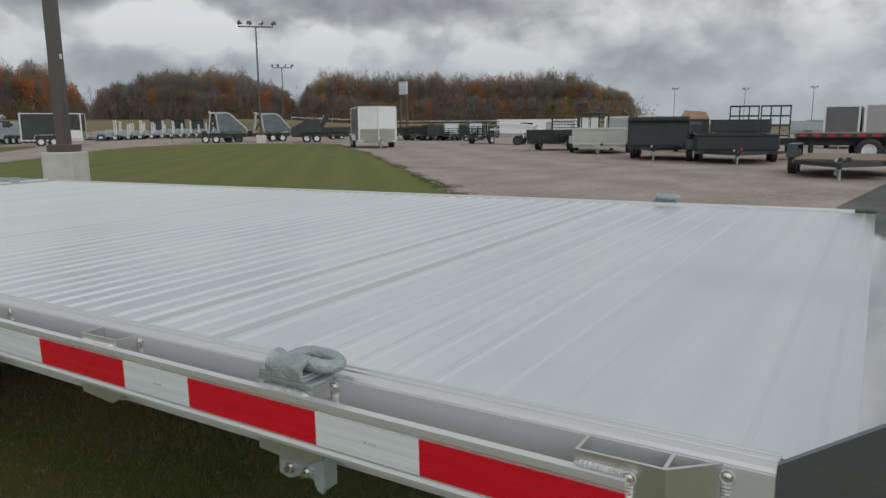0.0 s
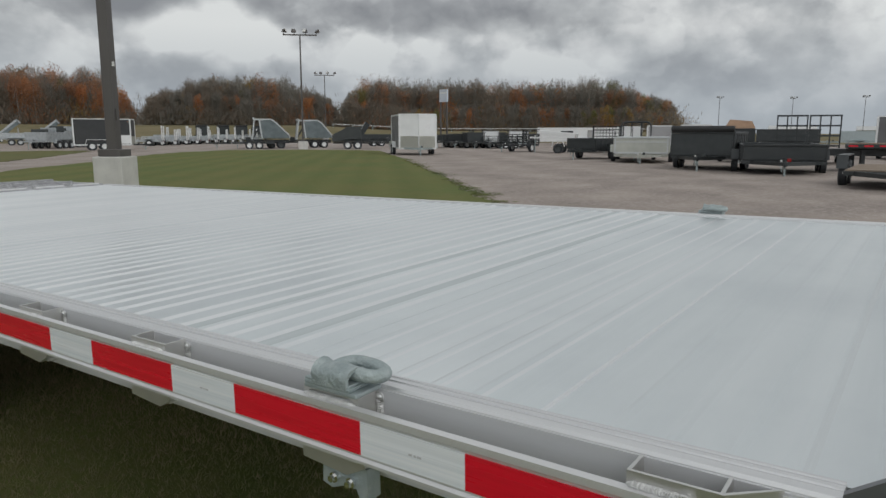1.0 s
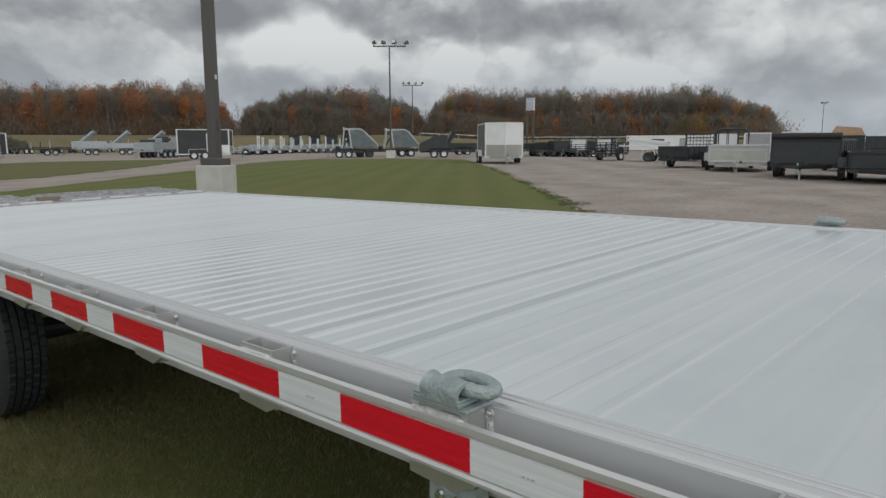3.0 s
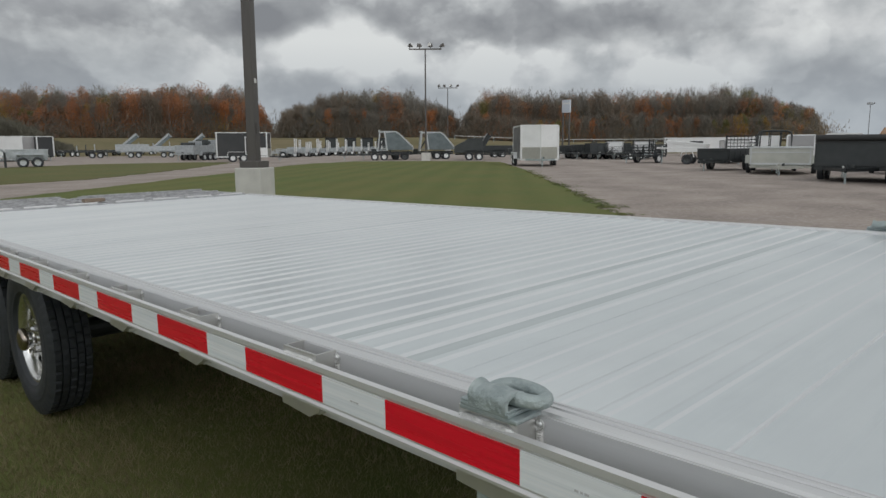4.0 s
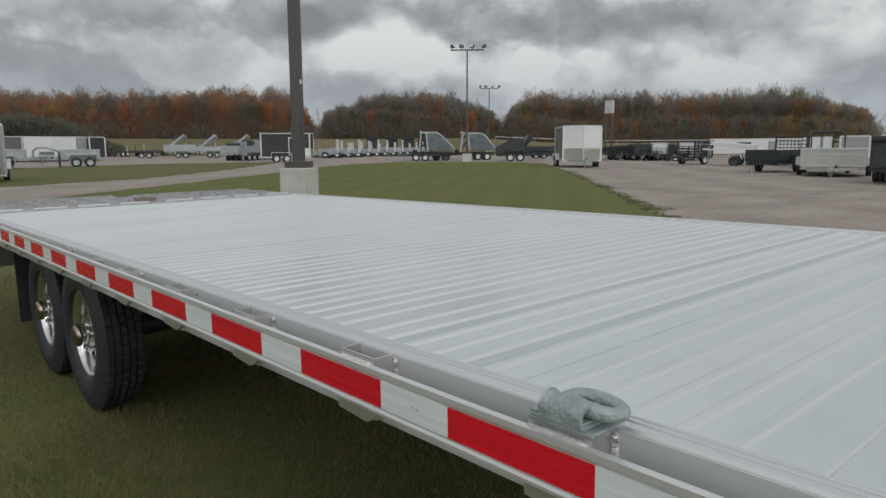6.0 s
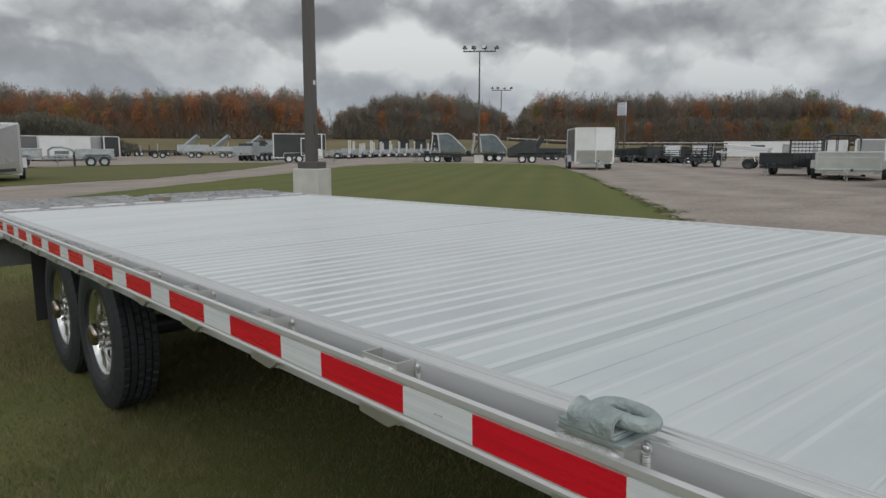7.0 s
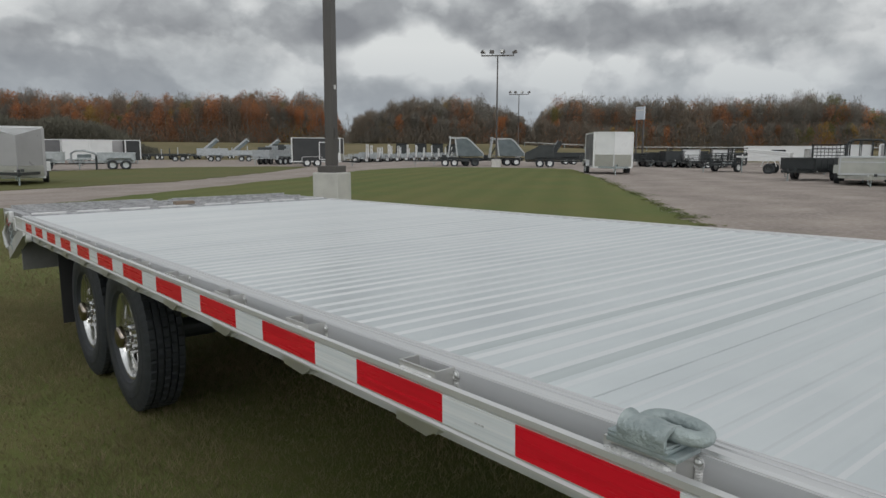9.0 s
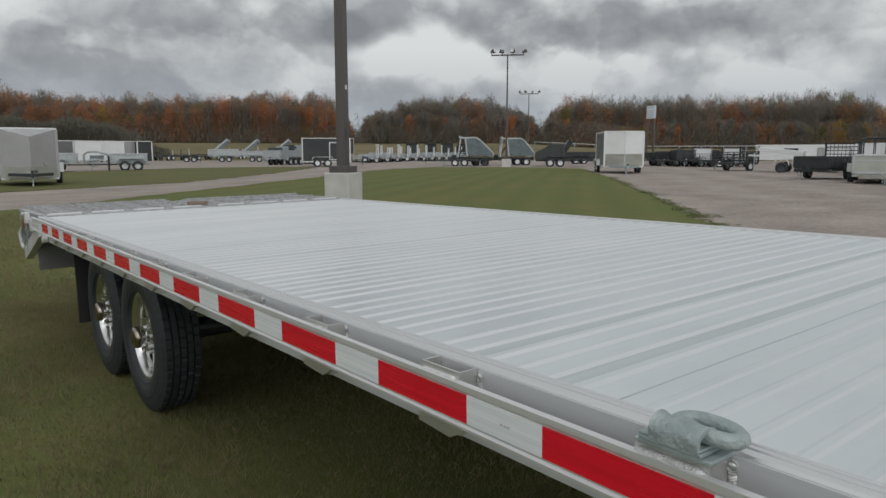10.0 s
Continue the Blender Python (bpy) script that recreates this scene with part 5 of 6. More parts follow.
deckover(heading(28.9, 2.1, -0.035, -0.12, 0.99))
enclosed(heading(42.2, 1.2, -0.035, -0.99, 0.02), 4.0, 1.6, 2.25, M_DPAINT, M_WPAINT, "grey enclosed trailer behind the deck-over", 0.0, 2)
enclosed(heading(42.3, -0.75, -0.035, -0.99, 0.0), 4.0, 1.75, 2.3, M_GPAINT, M_WPAINT, "grey enclosed trailer with white trim", 0.0, 2)
# Far black rank beside the white trailer.
for k, (x, y) in enumerate(((52.6, 38.6), (52.6, 36.4), (52.5, 34.4), (52.4, 32.2), (57.6, 39.4), (57.8, 36.6), (58, 34.2), (58.2, 41.5))):
    open_trailer(heading(x, y, -0.035, -0.75, 0.66), 3.6, 1.7, 0.5 + 0.12 * (k % 3), M_BLACK, "black utility trailer in the far rank", deck=0.6, solid=k % 2 == 0, rails=3, axles=1 + k % 2, gate=1.1 if k % 2 else 0.0, group="far black rank")
# Tipped dump trailers and the dark equipment beyond the lawn.
wedge_dump(heading(40.4, 48.6, -0.035, -0.77, 0.64), "galvanised dump trailer with high ribbed sloping sides and white rails", 2.95, 1.95, 0.88, 2.48, -0.05, -1.45, 1.15, M_TIPPER, M_STEELW, rim=M_DARKSTEEL, struts=True)
wedge_dump(heading(44.9, 47.9, -0.035, -0.77, 0.64), "galvanised dump trailer with sloping sides beside the lamp post", 3.0, 1.95, 0.88, 2.45, -0.05, -1.75, 1.15, M_TIPPER, M_STEELW, struts=True)
open_trailer(heading(37.6, 48.6, -0.035, -0.77, 0.64), 3.8, 1.6, 0.0, M_BLACK, "low black flat trailer before the tipped dump trailers", "flat_trailer", 0.55, axles=2, reach=1.3)
wedge_dump(heading(46.2, 38.7, -0.035, 0.69, -0.72), "dark dump trailer with a sloping box and low front platform", 4.3, 1.9, 0.62, 1.78, -2.0, -3.1, 1.15, M_DARKSTEEL, M_DARKSTEEL, 1.3)
open_trailer(heading(57.5, 46.2, -0.035, 0.72, -0.69), 4.0, 1.9, 0.5, M_BLACK, "black trailer with a raised ramp", deck=0.65, axles=2, gate=1.9, gate_tilt=-32, plate=True)
# Rank of small silver trailers with upright gates.
rk_rnd = random.Random(4)
for k in range(19):
    i, back = (k, 0) if k < 12 else (k - 12, 1)
    x, y = 40.3 + 2.6 * i + 3.6 * back, 66.8 + 1.63 * i + 4.6 * back
    open_trailer(heading(x, y, rise(x, y) - 0.035, -0.72 + 0.1 * rk_rnd.random(), 0.69), 2.6, 1.45, rk_rnd.choice((0.30, 0.40, 0.5)), M_GALVL, "small galvanised trailer with upright white ramps", deck=0.55, solid=k % 3 == 1, rails=2, axles=1, uprights=rk_rnd.uniform(1.1, 1.65), rim=M_WPAINT, group="silver gate rank", reach=0.9)
for x, y in ((70.4, 97.2), (72.8, 95.0), (74.2, 92.2), (75.0, 88.8)):
    open_trailer(heading(x, y, rise(x, y) - 0.05, -0.6, -0.8), 4.2, 1.9, 1.35, M_BLACK, "dark dump trailer at the far edge of the yard", "dump_trailer", 0.75, axles=2, tarp=True, group="far dump rank")
# Black car hauler and galvanised trailers.
bk = enclosed(heading(30.7, 51.9, -0.035, 0.9, -0.44), 4.0, 2.1, 2.4, M_KPAINT, M_WPAINT, "black enclosed trailer with white trim and a side door", 0.4, 2, door=True)
part("skirt_panel", box(B(), 1.053, 1.062, -0.9, -0.06, 0.5, 1.15), M_WPAINT, bk, "white lower panel")
for k, (x, y) in enumerate(((27.6, 60.6), (30.8, 64.0), (33.6, 69.8))):
    tp = open_trailer(heading(x, y, -0.035, -0.88, -0.48), 3.8, 1.9, (0.62, 0.75, 0.9)[k], M_GALVL, "galvanised tandem-axle tipper trailer loaded with folded ramps", "dump_trailer", 0.68, axles=2 + (k == 0), rim=M_STEELW, group="galvanised trailers")
    for q in range(3):
        y = -0.5 - 1.15 * q
        part("folded_ramp", box(B(), -0.8 + 0.1 * q, 0.7, y - 0.04, y + 0.04, 0.70, 1.62 + 0.14 * ((q + k) % 3), 0.01), M_GALVL if q % 2 else M_DARKSTEEL, tp)
    part("ram", rod(B(), (0.6, -0.3, 0.72), (-0.4, -2.6, 1.55), 0.07, 10), M_BLACK, tp)
for k, az in enumerate((19.77, 22.06, 24.48)):
    fx, fy = -math.cos(radians(az)), math.sin(radians(az))
    L = (4.6, 3.5, 3.9)[k]
    x, y = 88 * math.sin(radians(az)) + L * fx, 88 * math.cos(radians(az)) + L * fy
    mt = M_BLACK if k == 0 else M_GALVL
    rr = open_trailer(heading(x, y, -0.035, fx, fy), L, 2.0, (0.0, 0.72, 0.5)[k], mt, "black flat trailer with its tail ramp raised" if k == 0 else "galvanised trailer with its tail ramp raised",
                      "ramp_trailer", 0.74, axles=2, rim=M_STEELW, group="raised ramp rank")
    lift = Matrix.Translation((0, -L, 0.80)) @ Matrix.Rotation(radians(-40), 4, "X")
    ramp_bed = part("tail_ramp", box(B(), -0.95, 0.95, -2.8, 0, -0.42, 0.02, 0.02), M_TIPPER, rr, "grey steel ramp tilted up", m=lift)
    for sx in (-0.99, 0.99):
        part("ramp_side", box(B(), sx - 0.035, sx + 0.035, -2.85, 0.02, -0.08, 0.10, 0.01), M_GALVL, ramp_bed)
    for q in range(8):
        part("ramp_rib", box(B(), -0.94, 0.94, -2.65 + 0.34 * q, -2.57 + 0.34 * q, 0.021, 0.06), M_GALVL, ramp_bed)
    for q in range(3):
        part("stowed_board", box(B(), -0.8, 0.8, -0.7 - 0.9 * q, -0.62 - 0.9 * q, 0.76, 1.40 + 0.1 * q + 0.12 * k), M_GALVL if q != 1 else M_DARKSTEEL, rr)
    part("ramp_lip", box(B(), -1.02, 1.02, -2.98, -2.861, -0.46, 0.10, 0.02), M_GALVL, ramp_bed)
for k in range(4):
    open_trailer(heading(27.5 + 4.4 * k, 99.0 + 2.3 * k, -0.035, -0.9, -0.42), 4.8, 2.1, 0.0, M_BLACK, "black flat trailer in the far rank", "flat_trailer", 0.78, axles=2, fend=False, group="black flat rank")
gn = open_trailer(heading(11.5, 51.6, -0.035, -0.97, 0.24), 2.3, 1.7, 0.50, M_GALVL, "galvanised gooseneck tipper beyond the strip", "dump_trailer", 0.58, axles=2, rim=M_STEELW, group="galvanised trailers", reach=1.6)
for sx in (-0.45, 0.45):
    nk = tube(B(), [(sx, -0.05, 0.80), (sx, 0.25, 1.10), (sx * 0.8, 0.8, 1.27), (sx * 0.6, 1.35, 1.25), (sx * 0.3, 1.62, 1.06), (sx * 0.3, 1.62, 0.45)], 0.07, 8)
    part("gooseneck", nk, M_GALVL, gn)
part("neck_box", box(B(), -0.4, 0.4, 0.35, 1.3, 0.70, 0.80, 0.03), M_GALVL, gn)
part("tool_tray", box(B(), -0.36, 0.36, 0.40, 1.25, 0.801, 1.02, 0.02), M_TIPPER, gn)
for sx in (-0.7, 0.7):
    part("landing_leg", box(B(), sx - 0.06, sx + 0.06, 0.05, 0.17, -0.02, 0.95), M_BLACK, gn)
open_trailer(heading(5.9, 50.6, -0.035, -0.97, 0.20), 3.3, 1.8, 0.50, M_GALVL, "galvanised tandem trailer beside the silver enclosed trailer", "dump_trailer", 0.62, axles=2, rim=M_STEELW, group="galvanised trailers")
for px, py, w, skin, lb in ((12.0, 70.6, 1.9, M_DPAINT, "charcoal enclosed trailer in the back rank"), (14.1, 70.2, 2.25, M_WPAINT, "white enclosed trailer behind galvanised tippers"),
                            (16.3, 70.6, 1.9, M_WPAINT, "plain white enclosed trailer in the back rank"), (17.9, 71.4, 1.5, M_GPAINT, "silver enclosed trailer in the back rank"),
                            (19.2, 70.9, 1.4, M_KPAINT, "black enclosed trailer with a white end frame")):
    enclosed(heading(px, py, -0.035, 0.1, -0.99), 5.0, w, 2.25, skin, M_WPAINT, lb, 0.0, 2, group="back rank of enclosed trailers")
hoop = open_trailer(heading(33.9, 11.85, -0.035, -0.95, -0.31), 2.6, 1.5, 0.30, M_BLACK, "black trailer with a tall rounded tube frame", "frame_trailer", deck=0.55, solid=False, rails=2, axles=1, reach=0.5)
for y in (-0.25, -2.3):
    part("tube_hoop", tube(B(), [(-0.72, y, 0.55), (-0.72, y, 1.72), (-0.66, y, 1.86), (-0.52, y, 1.92), (0.52, y, 1.92), (0.66, y, 1.86), (0.72, y, 1.72), (0.72, y, 0.55)], 0.035, 8), M_BLACK, hoop)
    for x in (-0.24, 0.24):
        part("hoop_post", rod(B(), (x, y, 0.56), (x, y, 1.90), 0.022, 8), M_BLACK, hoop)
for x in (-0.70, 0.70):
    part("frame_tie", rod(B(), (x, -0.25, 1.70), (x, -2.3, 1.70), 0.022, 8), M_BLACK, hoop)


# ---- woods, hedge, far buildings ----
def woods(name, spots, seed, label, mix, hmin=11.0, hmax=15.0, under=(0.10, 0.56, 0.28, 0.06), taper=None):
    """A stand of many trees: tapered trunks, limbs, and crowns of thin twigs and small leaf clumps."""
    rnd = np.random.default_rng(seed)
    mats = [M_BARK, M_TWIG, M_TWIGG, M_RUST, M_GOLD, M_GREEN, M_FLAME]
    V, F, I, S = [], [], [], []
    nv = 0

    def unit(a):
        return a / (np.linalg.norm(a, axis=-1, keepdims=True) + 1e-9)

    def tris(P, mi, out=None):
        """Triangles; out gives the way that each one of a rounded crown faces."""
        nonlocal nv
        n = len(P)
        face = unit(np.cross(P[:, 1] - P[:, 0], P[:, 2] - P[:, 0]))
        if out is not None:
            back = (face * out).sum(axis=1) < 0
            P[back] = P[back][:, ::-1]
            face = unit(out + 0.25 * rnd.normal(size=out.shape))
        S.append(np.repeat(face, 3, axis=0))
        V.append(P.reshape(-1, 3))
        F.append(np.arange(nv, nv + 3 * n).reshape(-1, 3))
        I.append(np.full(n, mi))
        nv += 3 * n

    def slivers(base, way, length, width, mi, out=None):
        side = np.cross(way, rnd.normal(size=way.shape))
        side /= np.linalg.norm(side, axis=1, keepdims=True) + 1e-9
        tip = base + way * length[:, None]
        w = side * width[:, None] / 2
        tris(np.stack([base - w, base + w, tip], axis=1), mi, unit(way + np.array([0, 0, 0.3])) if out is None else out)

    def clumps(c, size, mi, out):
        a = rnd.normal(size=c.shape)
        b = rnd.normal(size=c.shape)
        a /= np.linalg.norm(a, axis=1, keepdims=True)
        b /= np.linalg.norm(b, axis=1, keepdims=True)
        s = size[:, None]
        tris(np.stack([c, c + a * s, c + b * s], axis=1), mi, out)

    for x, y in spots:
        z0 = rise(x, y) - 0.3
        swell = 0.5 + 0.9 * noise.noise(Vector((x * 0.035, y * 0.035, seed)))
        h = (hmin + (hmax - hmin) * np.clip(swell, 0, 1.15)) * rnd.uniform(0.86, 1.18)
        bearing = math.degrees(math.atan2(x, y))
        if taper:
            h *= min(1.0, 0.45 + 0.55 * min((bearing - taper[0]) / taper[2], (taper[1] - bearing) / taper[3]))
        patch = 0.5 + 0.50 * noise.noise(Vector((x * 0.075, y * 0.075, seed + 3.3))) + 0.62 * (rnd.uniform() - 0.5)
        kind = int(np.searchsorted(np.cumsum(mix), min(0.9999, max(0.0, patch))))
        kind = (0, 2, 1, 4, 3)[kind]
        o = np.array([x, y, z0])
        r = rnd.uniform(0.12, 0.22)
        lean = rnd.normal(size=2) * 0.02
        top = np.array([lean[0] * h, lean[1] * h, h * 0.9])
        for k in range(3):
            a0, a1 = k * math.tau / 3, (k + 1) * math.tau / 3
            p0 = o + np.array([r * math.cos(a0), r * math.sin(a0), 0])
            p1 = o + np.array([r * math.cos(a1), r * math.sin(a1), 0])
            tris(np.array([[p0, p1, o + top]]), 0)
        # limbs end in rounded lobes of twigs or leaves
        nl = 11
        f = np.sort(rnd.uniform(0.22, 0.90, nl))
        f[-1] = 0.9
        wide = h * rnd.uniform(0.08, 0.15) * (1.15 - np.abs(f - 0.45) * 1.6)
        az = rnd.uniform(0, math.tau, nl)
        mid = o + top[None, :] * f[:, None] + np.stack([np.cos(az) * wide, np.sin(az) * wide, np.zeros(nl)], axis=1)
        R = h * rnd.uniform(0.085, 0.135, nl) * (1.15 - 0.5 * np.abs(f - 0.6))
        root_at = o + top[None, :] * (f * 0.78)[:, None]
        d = mid - root_at
        ln = np.linalg.norm(d, axis=1)
        slivers(root_at, d / ln[:, None], ln * 1.1, np.full(nl, 0.13), 0)
        nc = 1300
        k = rnd.integers(0, nl, nc)
        w = rnd.normal(size=(nc, 3))
        w /= np.linalg.norm(w, axis=1, keepdims=True)
        c = mid[k] + w * (R[k] * rnd.uniform(0.15, 1.0, nc) ** 0.5)[:, None] * np.array([1, 1, 1.5])
        leaf = {0: 1, 1: 2, 2: 3, 3: 4, 4: 5}[kind]
        if kind == 2 and rnd.uniform() < 0.3:
            leaf = 6
        facing = unit(w + 0.7 * unit(c - o - top * 0.5) + np.array([0, 0, 0.35]))
        if kind > 1:
            clumps(c, rnd.uniform(0.16, 0.42, nc), leaf, facing)
        else:
            rays = unit(w * 0.6 + rnd.normal(size=w.shape) * 0.35 + np.array([0, 0, 0.75]))
            slivers(c - rays * 0.5, rays, rnd.uniform(0.7, 1.7, nc), rnd.uniform(0.05, 0.13, nc), leaf, facing)
        nt = 40 if kind < 2 else 16
        k = rnd.integers(0, nl, nt)
        w = rnd.normal(size=(nt, 3)) + np.array([0, 0, 0.5])
        w /= np.linalg.norm(w, axis=1, keepdims=True)
        slivers(mid[k] + w * (R[k] * 0.5)[:, None], w, R[k] * rnd.uniform(0.35, 0.75, nt), rnd.uniform(0.05, 0.10, nt), 1 if kind != 1 else 2)
        # undergrowth at the foot
        nu = 330
        c = o + np.stack([rnd.normal(size=nu) * 2.6, rnd.normal(size=nu) * 2.6, np.abs(rnd.normal(size=nu)) * 2.4 + 0.1], axis=1)
        rays = unit(rnd.normal(size=(nu, 3)) * 0.45 + np.array([0, 0, 1.0]))
        slivers(c, rays, rnd.uniform(0.6, 1.5, nu), rnd.uniform(0.08, 0.2, nu), int(rnd.choice([3, 1, 2, 4], p=under)), unit(c - o + np.array([0, 0, 1.0])))
    V, F, I, S = np.concatenate(V), np.concatenate(F), np.concatenate(I), np.concatenate(S)
    me = bpy.data.meshes.new(name)
    me.from_pydata(V.tolist(), [], F.tolist())
    for mt in mats:
        me.materials.append(mt)
    me.polygons.foreach_set("material_index", I.astype(np.int32))
    me.attributes.new("custom_normal", "FLOAT_VECTOR", "POINT").data.foreach_set("vector", S.astype(np.float32).ravel())
    return tagged(new(name, me), label, "trees", kind="stuff")


def stand(a0, a1, n, r0, r1, seed):
    """Spots between two bearings (degrees from +y towards +x), filled evenly."""
    rnd = random.Random(seed)
    out = []
    for i in range(n):
        a = radians(a0 + (a1 - a0) * (i + rnd.random()) / n)
        r = r0 + (r1 - r0) * rnd.random() ** 1.3
        out.append((r * math.sin(a), r * math.cos(a)))
    return out


woods("woodland", stand(-3, 30.4, 400, 206, 245, 1), 1, "autumn woodland with bare brown crowns and some rust leaves", [0.33, 0.29, 0.24, 0.05, 0.09], 11.5, 15.0, taper=(-30, 30.8, 1.0, 1.0))
woods("woodland_edge", stand(-3, 31.0, 150, 196, 206, 5), 5, "orange and rust leaved trees along the edge of the woods", [0.22, 0.46, 0.14, 0.06, 0.12], 6.5, 12.0, taper=(-30, 31.4, 0.8, 0.8))
woods("woodland", stand(32.4, 45.8, 200, 206, 245, 2), 2, "mostly bare brown woodland with a rounded outline", [0.50, 0.02, 0.42, 0.04, 0.02], 12.5, 16.5, taper=(31.6, 46.8, 4.6, 4.2))
woods("woodland_edge", stand(32.2, 46.2, 46, 197, 206, 6), 6, "low rust and yellow trees before bare woods", [0.46, 0.12, 0.27, 0.04, 0.11], 5.5, 9.5, taper=(31.0, 47.0, 1.6, 1.6))
woods("woodland", stand(47.0, 73.0, 380, 206, 245, 3), 3, "grey-brown woodland with scattered rust and green crowns", [0.43, 0.14, 0.27, 0.10, 0.06], 12.6, 16.8, taper=(46.6, 73.9, 2.0, 6.0))
woods("woodland_edge", stand(47.0, 73.0, 110, 196, 206, 7), 7, "mixed rust and bare trees along the edge of the woods", [0.41, 0.19, 0.22, 0.10, 0.08], 5.0, 11.0, taper=(46.0, 74.0, 1.0, 3.0))


def hedge():
    rnd = np.random.default_rng(9)
    n = 42000
    t = rnd.uniform(0, 1, n)
    ang = np.radians(-2 + 19.0 * t)
    r = 128 + rnd.normal(size=n) * 3.0
    hh = 7.0 * np.clip(np.minimum(1.0, (1 - t) * 4.5), 0.1, 1) * (0.93 + 0.07 * np.sin(t * 31))
    up = rnd.uniform(0, 1, n) ** 0.8
    base = np.stack([r * np.sin(ang), r * np.cos(ang), 0.3 + up * hh * 0.82], axis=1)
    way = rnd.normal(size=(n, 3)) * 0.5 + np.array([0, 0, 1.0])
    way /= np.linalg.norm(way, axis=1, keepdims=True)
    side = np.cross(way, rnd.normal(size=(n, 3)))
    side /= np.linalg.norm(side, axis=1, keepdims=True)
    ln = rnd.uniform(0.5, 1.3, n)[:, None]
    w = side * rnd.uniform(0.03, 0.09, n)[:, None]
    P = np.stack([base - w, base + w, base + way * ln], axis=1).reshape(-1, 3)
    me = bpy.data.meshes.new("thicket")
    me.from_pydata(P.tolist(), [], np.arange(3 * n).reshape(-1, 3).tolist())
    me.materials.append(M_THICKET)
    tagged(new("thicket", me), "dense grey leafless thicket before the woods", "bushes", kind="stuff")


hedge()


def far_building(m, W, D, H, label, wall, roofm):
    b = root("far_building", m, label, "building", "far buildings")
    part("wall", box(B(), -W / 2, W / 2, -D / 2, D / 2, -0.3, H), wall, b)
    part("roof", prism(B(), [(-D / 2 - 0.3, H), (0, H + D * 0.16), (D / 2 + 0.3, H), (D / 2 + 0.3, H - 0.15), (-D / 2 - 0.3, H - 0.15)], "x", -W / 2 - 0.3, W / 2 + 0.3), roofm, b)
    for k in range(5):
        x = -W / 2 + (k + 0.5) * W / 5
        wdw = part("window", box(B(), x - 0.7, x + 0.7, D / 2 + 0.001, D / 2 + 0.05, H * 0.42, H * 0.72), M_WPAINT, b)
        part("pane", box(B(), x - 0.6, x + 0.6, D / 2 + 0.051, D / 2 + 0.06, H * 0.45, H * 0.69), M_GLASS, wdw)


for x, y, w, h, lb in ((262, 40, 14, 2.6, "low grey metal building far beyond the yard"), (275, 14, 16, 2.4, "pale metal shed on the horizon"), (268, 4, 12, 2.4, "low dark roofed building on the horizon")):
    far_building(heading(x, y, rise(x, y) - 0.2, -1, -0.1), w, 8, h, lb, M_CREAM, M_UNDER)


def guard_fence():
    """Pale roadside rail running along the foot of the woods."""
    f = root("road_guardrail", Matrix(), "pale steel roadside rail in the distance", "guardrail")
    pts = [(r * math.sin(radians(a)), r * math.cos(radians(a))) for a, r in ((46, 178), (54, 176), (62, 176), (69, 178), (73, 182))]
    for (x0, y0), (x1, y1) in zip(pts, pts[1:]):
        part("rail", beam(B(), (x0, y0, rise(x0, y0) + 0.75), (x1, y1, rise(x1, y1) + 0.75), 0.1, 0.14), M_UNDER, f)
        for k in range(5):
            x, y = x0 + (x1 - x0) * k / 5, y0 + (y1 - y0) * k / 5
            part("post", box(B(), x - 0.07, x + 0.07, y - 0.07, y + 0.07, rise(x, y) - 0.3, rise(x, y) + 0.75), M_GALV, f)


guard_fence()


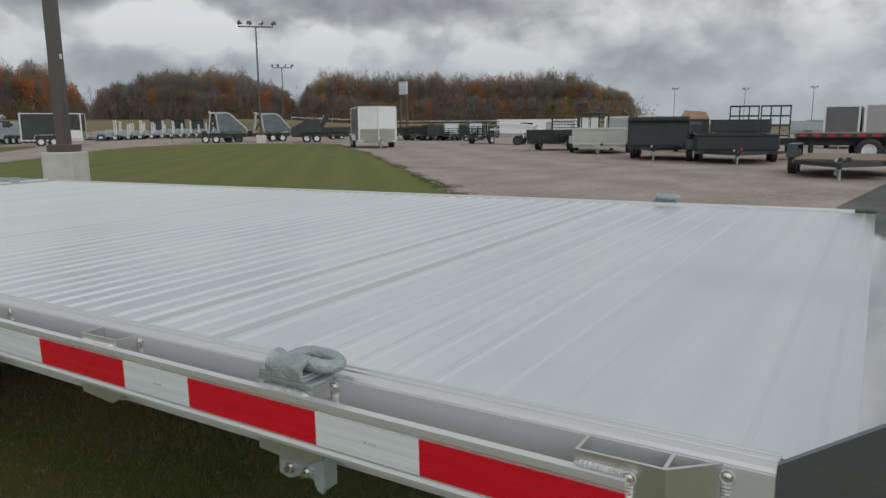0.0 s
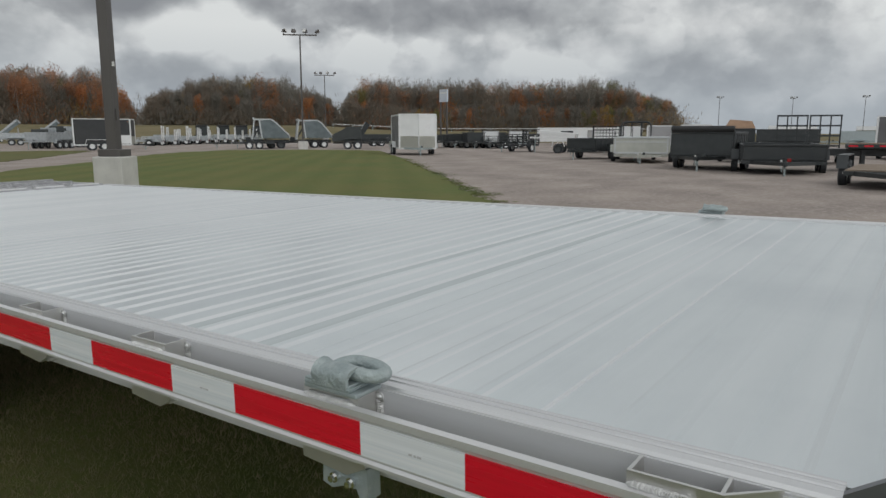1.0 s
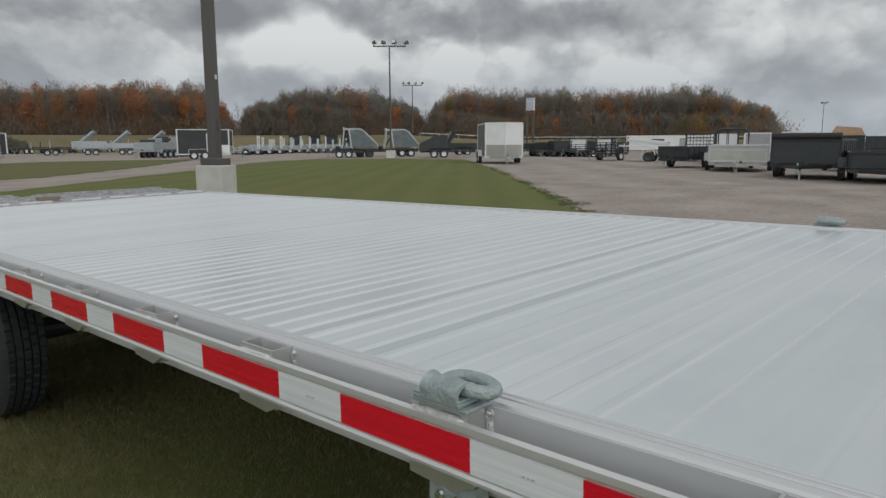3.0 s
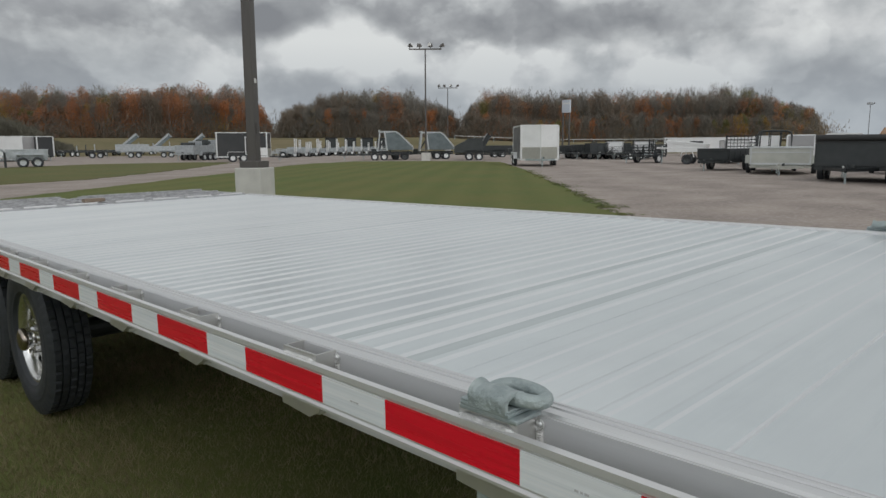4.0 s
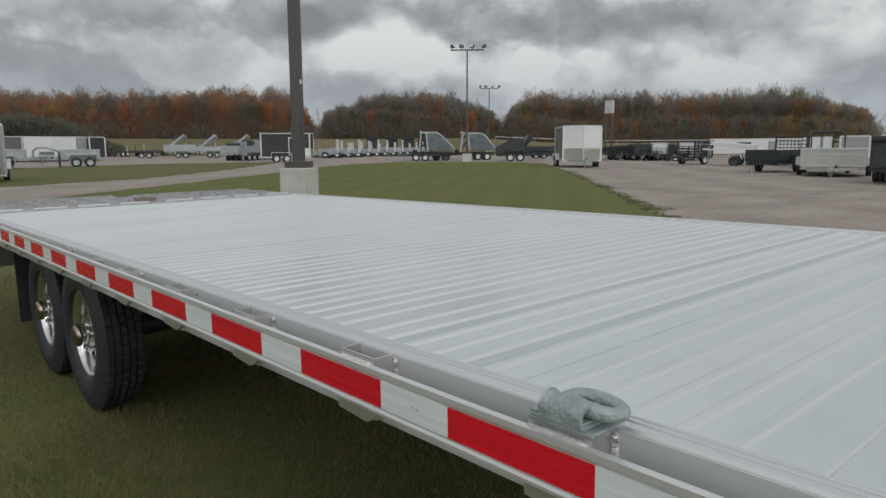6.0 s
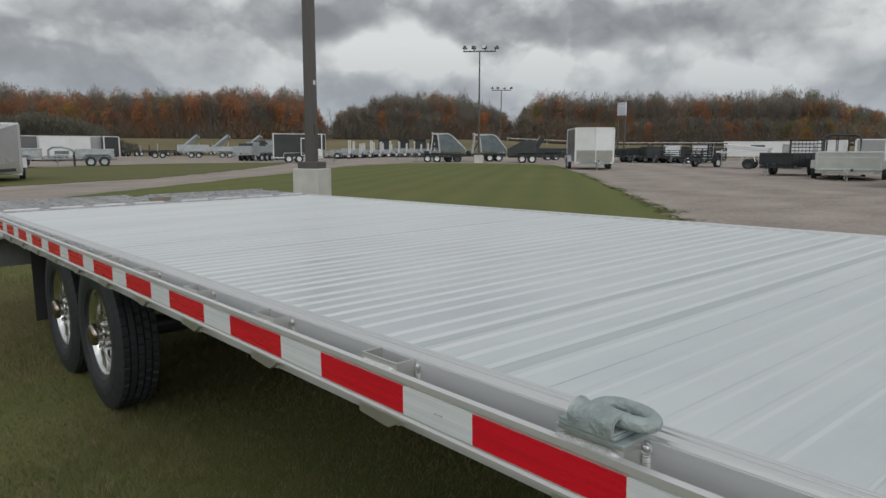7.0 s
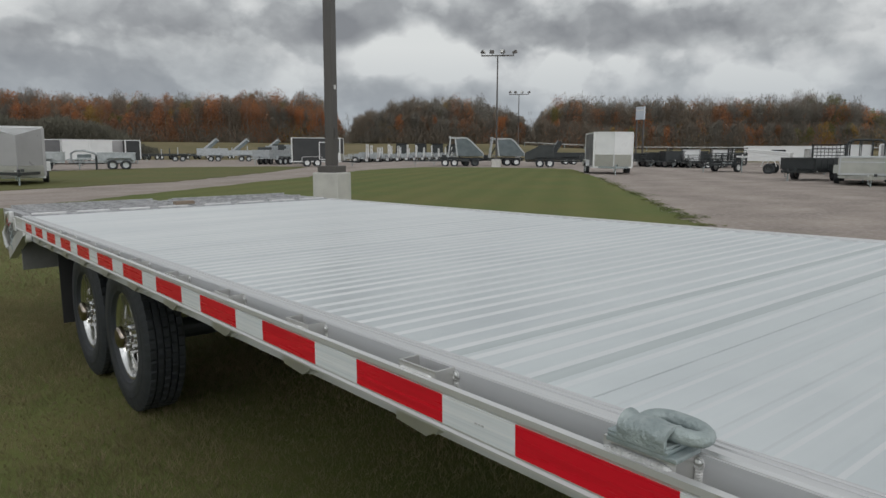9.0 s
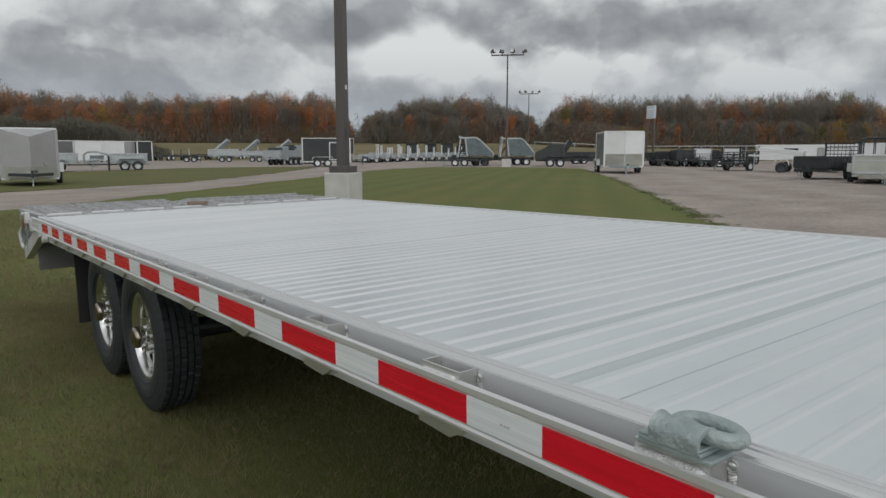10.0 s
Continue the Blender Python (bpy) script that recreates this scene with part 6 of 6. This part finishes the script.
# ---- grass blades and loose stones ----
def grass(name, n, region, h0, h1, wd, seed, label):
    rnd = np.random.default_rng(seed)
    x0, x1, y0, y1 = region
    p = np.stack([rnd.uniform(x0, x1, n), rnd.uniform(y0, y1, n), np.zeros(n) - 0.004], axis=1)
    edge = np.minimum(np.minimum(p[:, 0] - x0, x1 - p[:, 0]), np.minimum(p[:, 1] - y0, y1 - p[:, 1]))
    p = p[rnd.uniform(0, 1, n) < np.clip(0.1 + edge / 1.1, 0, 1)]
    n = len(p)
    az = rnd.uniform(0, math.tau, n)
    h = rnd.uniform(h0, h1, n) * (0.7 + 0.6 * np.sin(p[:, 0] * 1.7 + 2 * np.sin(p[:, 1] * 0.9)) ** 2)
    lean = rnd.normal(size=(n, 2)) * 0.55
    side = np.stack([np.cos(az), np.sin(az), np.zeros(n)], axis=1) * rnd.uniform(0.6, 1.2, n)[:, None] * wd / 2
    tip = p + np.stack([lean[:, 0] * h, lean[:, 1] * h, h], axis=1)
    P = np.stack([p - side, p + side, tip], axis=1).reshape(-1, 3)
    me = bpy.data.meshes.new(name)
    me.from_pydata(P.tolist(), [], np.arange(3 * n).reshape(-1, 3).tolist())
    me.materials.append(M_BLADE)
    return tagged(new(name, me), label, "grass", kind="stuff")


grass("grass_blades", 330000, (-4.5, 2.2, -0.8, 7.5), 0.018, 0.046, 0.005, 21, "short grass blades beside the flatbed")
grass("grass_blades", 90000, (-8, 3.5, 6.0, 17), 0.03, 0.06, 0.011, 22, "short grass blades beyond the tail")


def edge_tufts():
    """Flat tufts and runners where the lawn meets the gravel."""
    rnd = np.random.default_rng(31)
    line = [(6.5, 2.1), (10.4, 6.0), (16.7, 11.7), (22.6, 17.2), (28.4, 22.6)]
    P = []
    for (xa, ya), (xb, yb) in zip(line, line[1:]):
        d = math.hypot(xb - xa, yb - ya)
        for i in range(int(d * 9)):
            f = rnd.uniform()
            off = 0.16 * rnd.normal() - 0.02
            cx, cy = xa + (xb - xa) * f + (yb - ya) / d * off, ya + (yb - ya) * f - (xb - xa) / d * off
            n = 22
            r = rnd.uniform(0.06, 0.26)
            a = rnd.uniform(0, math.tau, n)
            q = np.stack([cx + r * rnd.normal(size=n), cy + r * rnd.normal(size=n), rnd.uniform(-0.031, -0.022, n)], axis=1)
            ln = rnd.uniform(0.05, 0.13, n)[:, None]
            t = q + np.stack([np.cos(a), np.sin(a), rnd.uniform(0.0, 0.07, n)], axis=1) * ln
            w = q + np.stack([np.cos(a + 1.1), np.sin(a + 1.1), rnd.uniform(0.0, 0.07, n)], axis=1) * ln
            P.append(np.stack([q, t, w], axis=1).reshape(-1, 3))
    P = np.concatenate(P)
    me = bpy.data.meshes.new("edge_grass")
    me.from_pydata(P.tolist(), [], np.arange(len(P)).reshape(-1, 3).tolist())
    me.materials.append(M_LAWN)
    tagged(new("edge_grass", me), "ragged creeping grass along the gravel edge", "grass", kind="stuff")


edge_tufts()
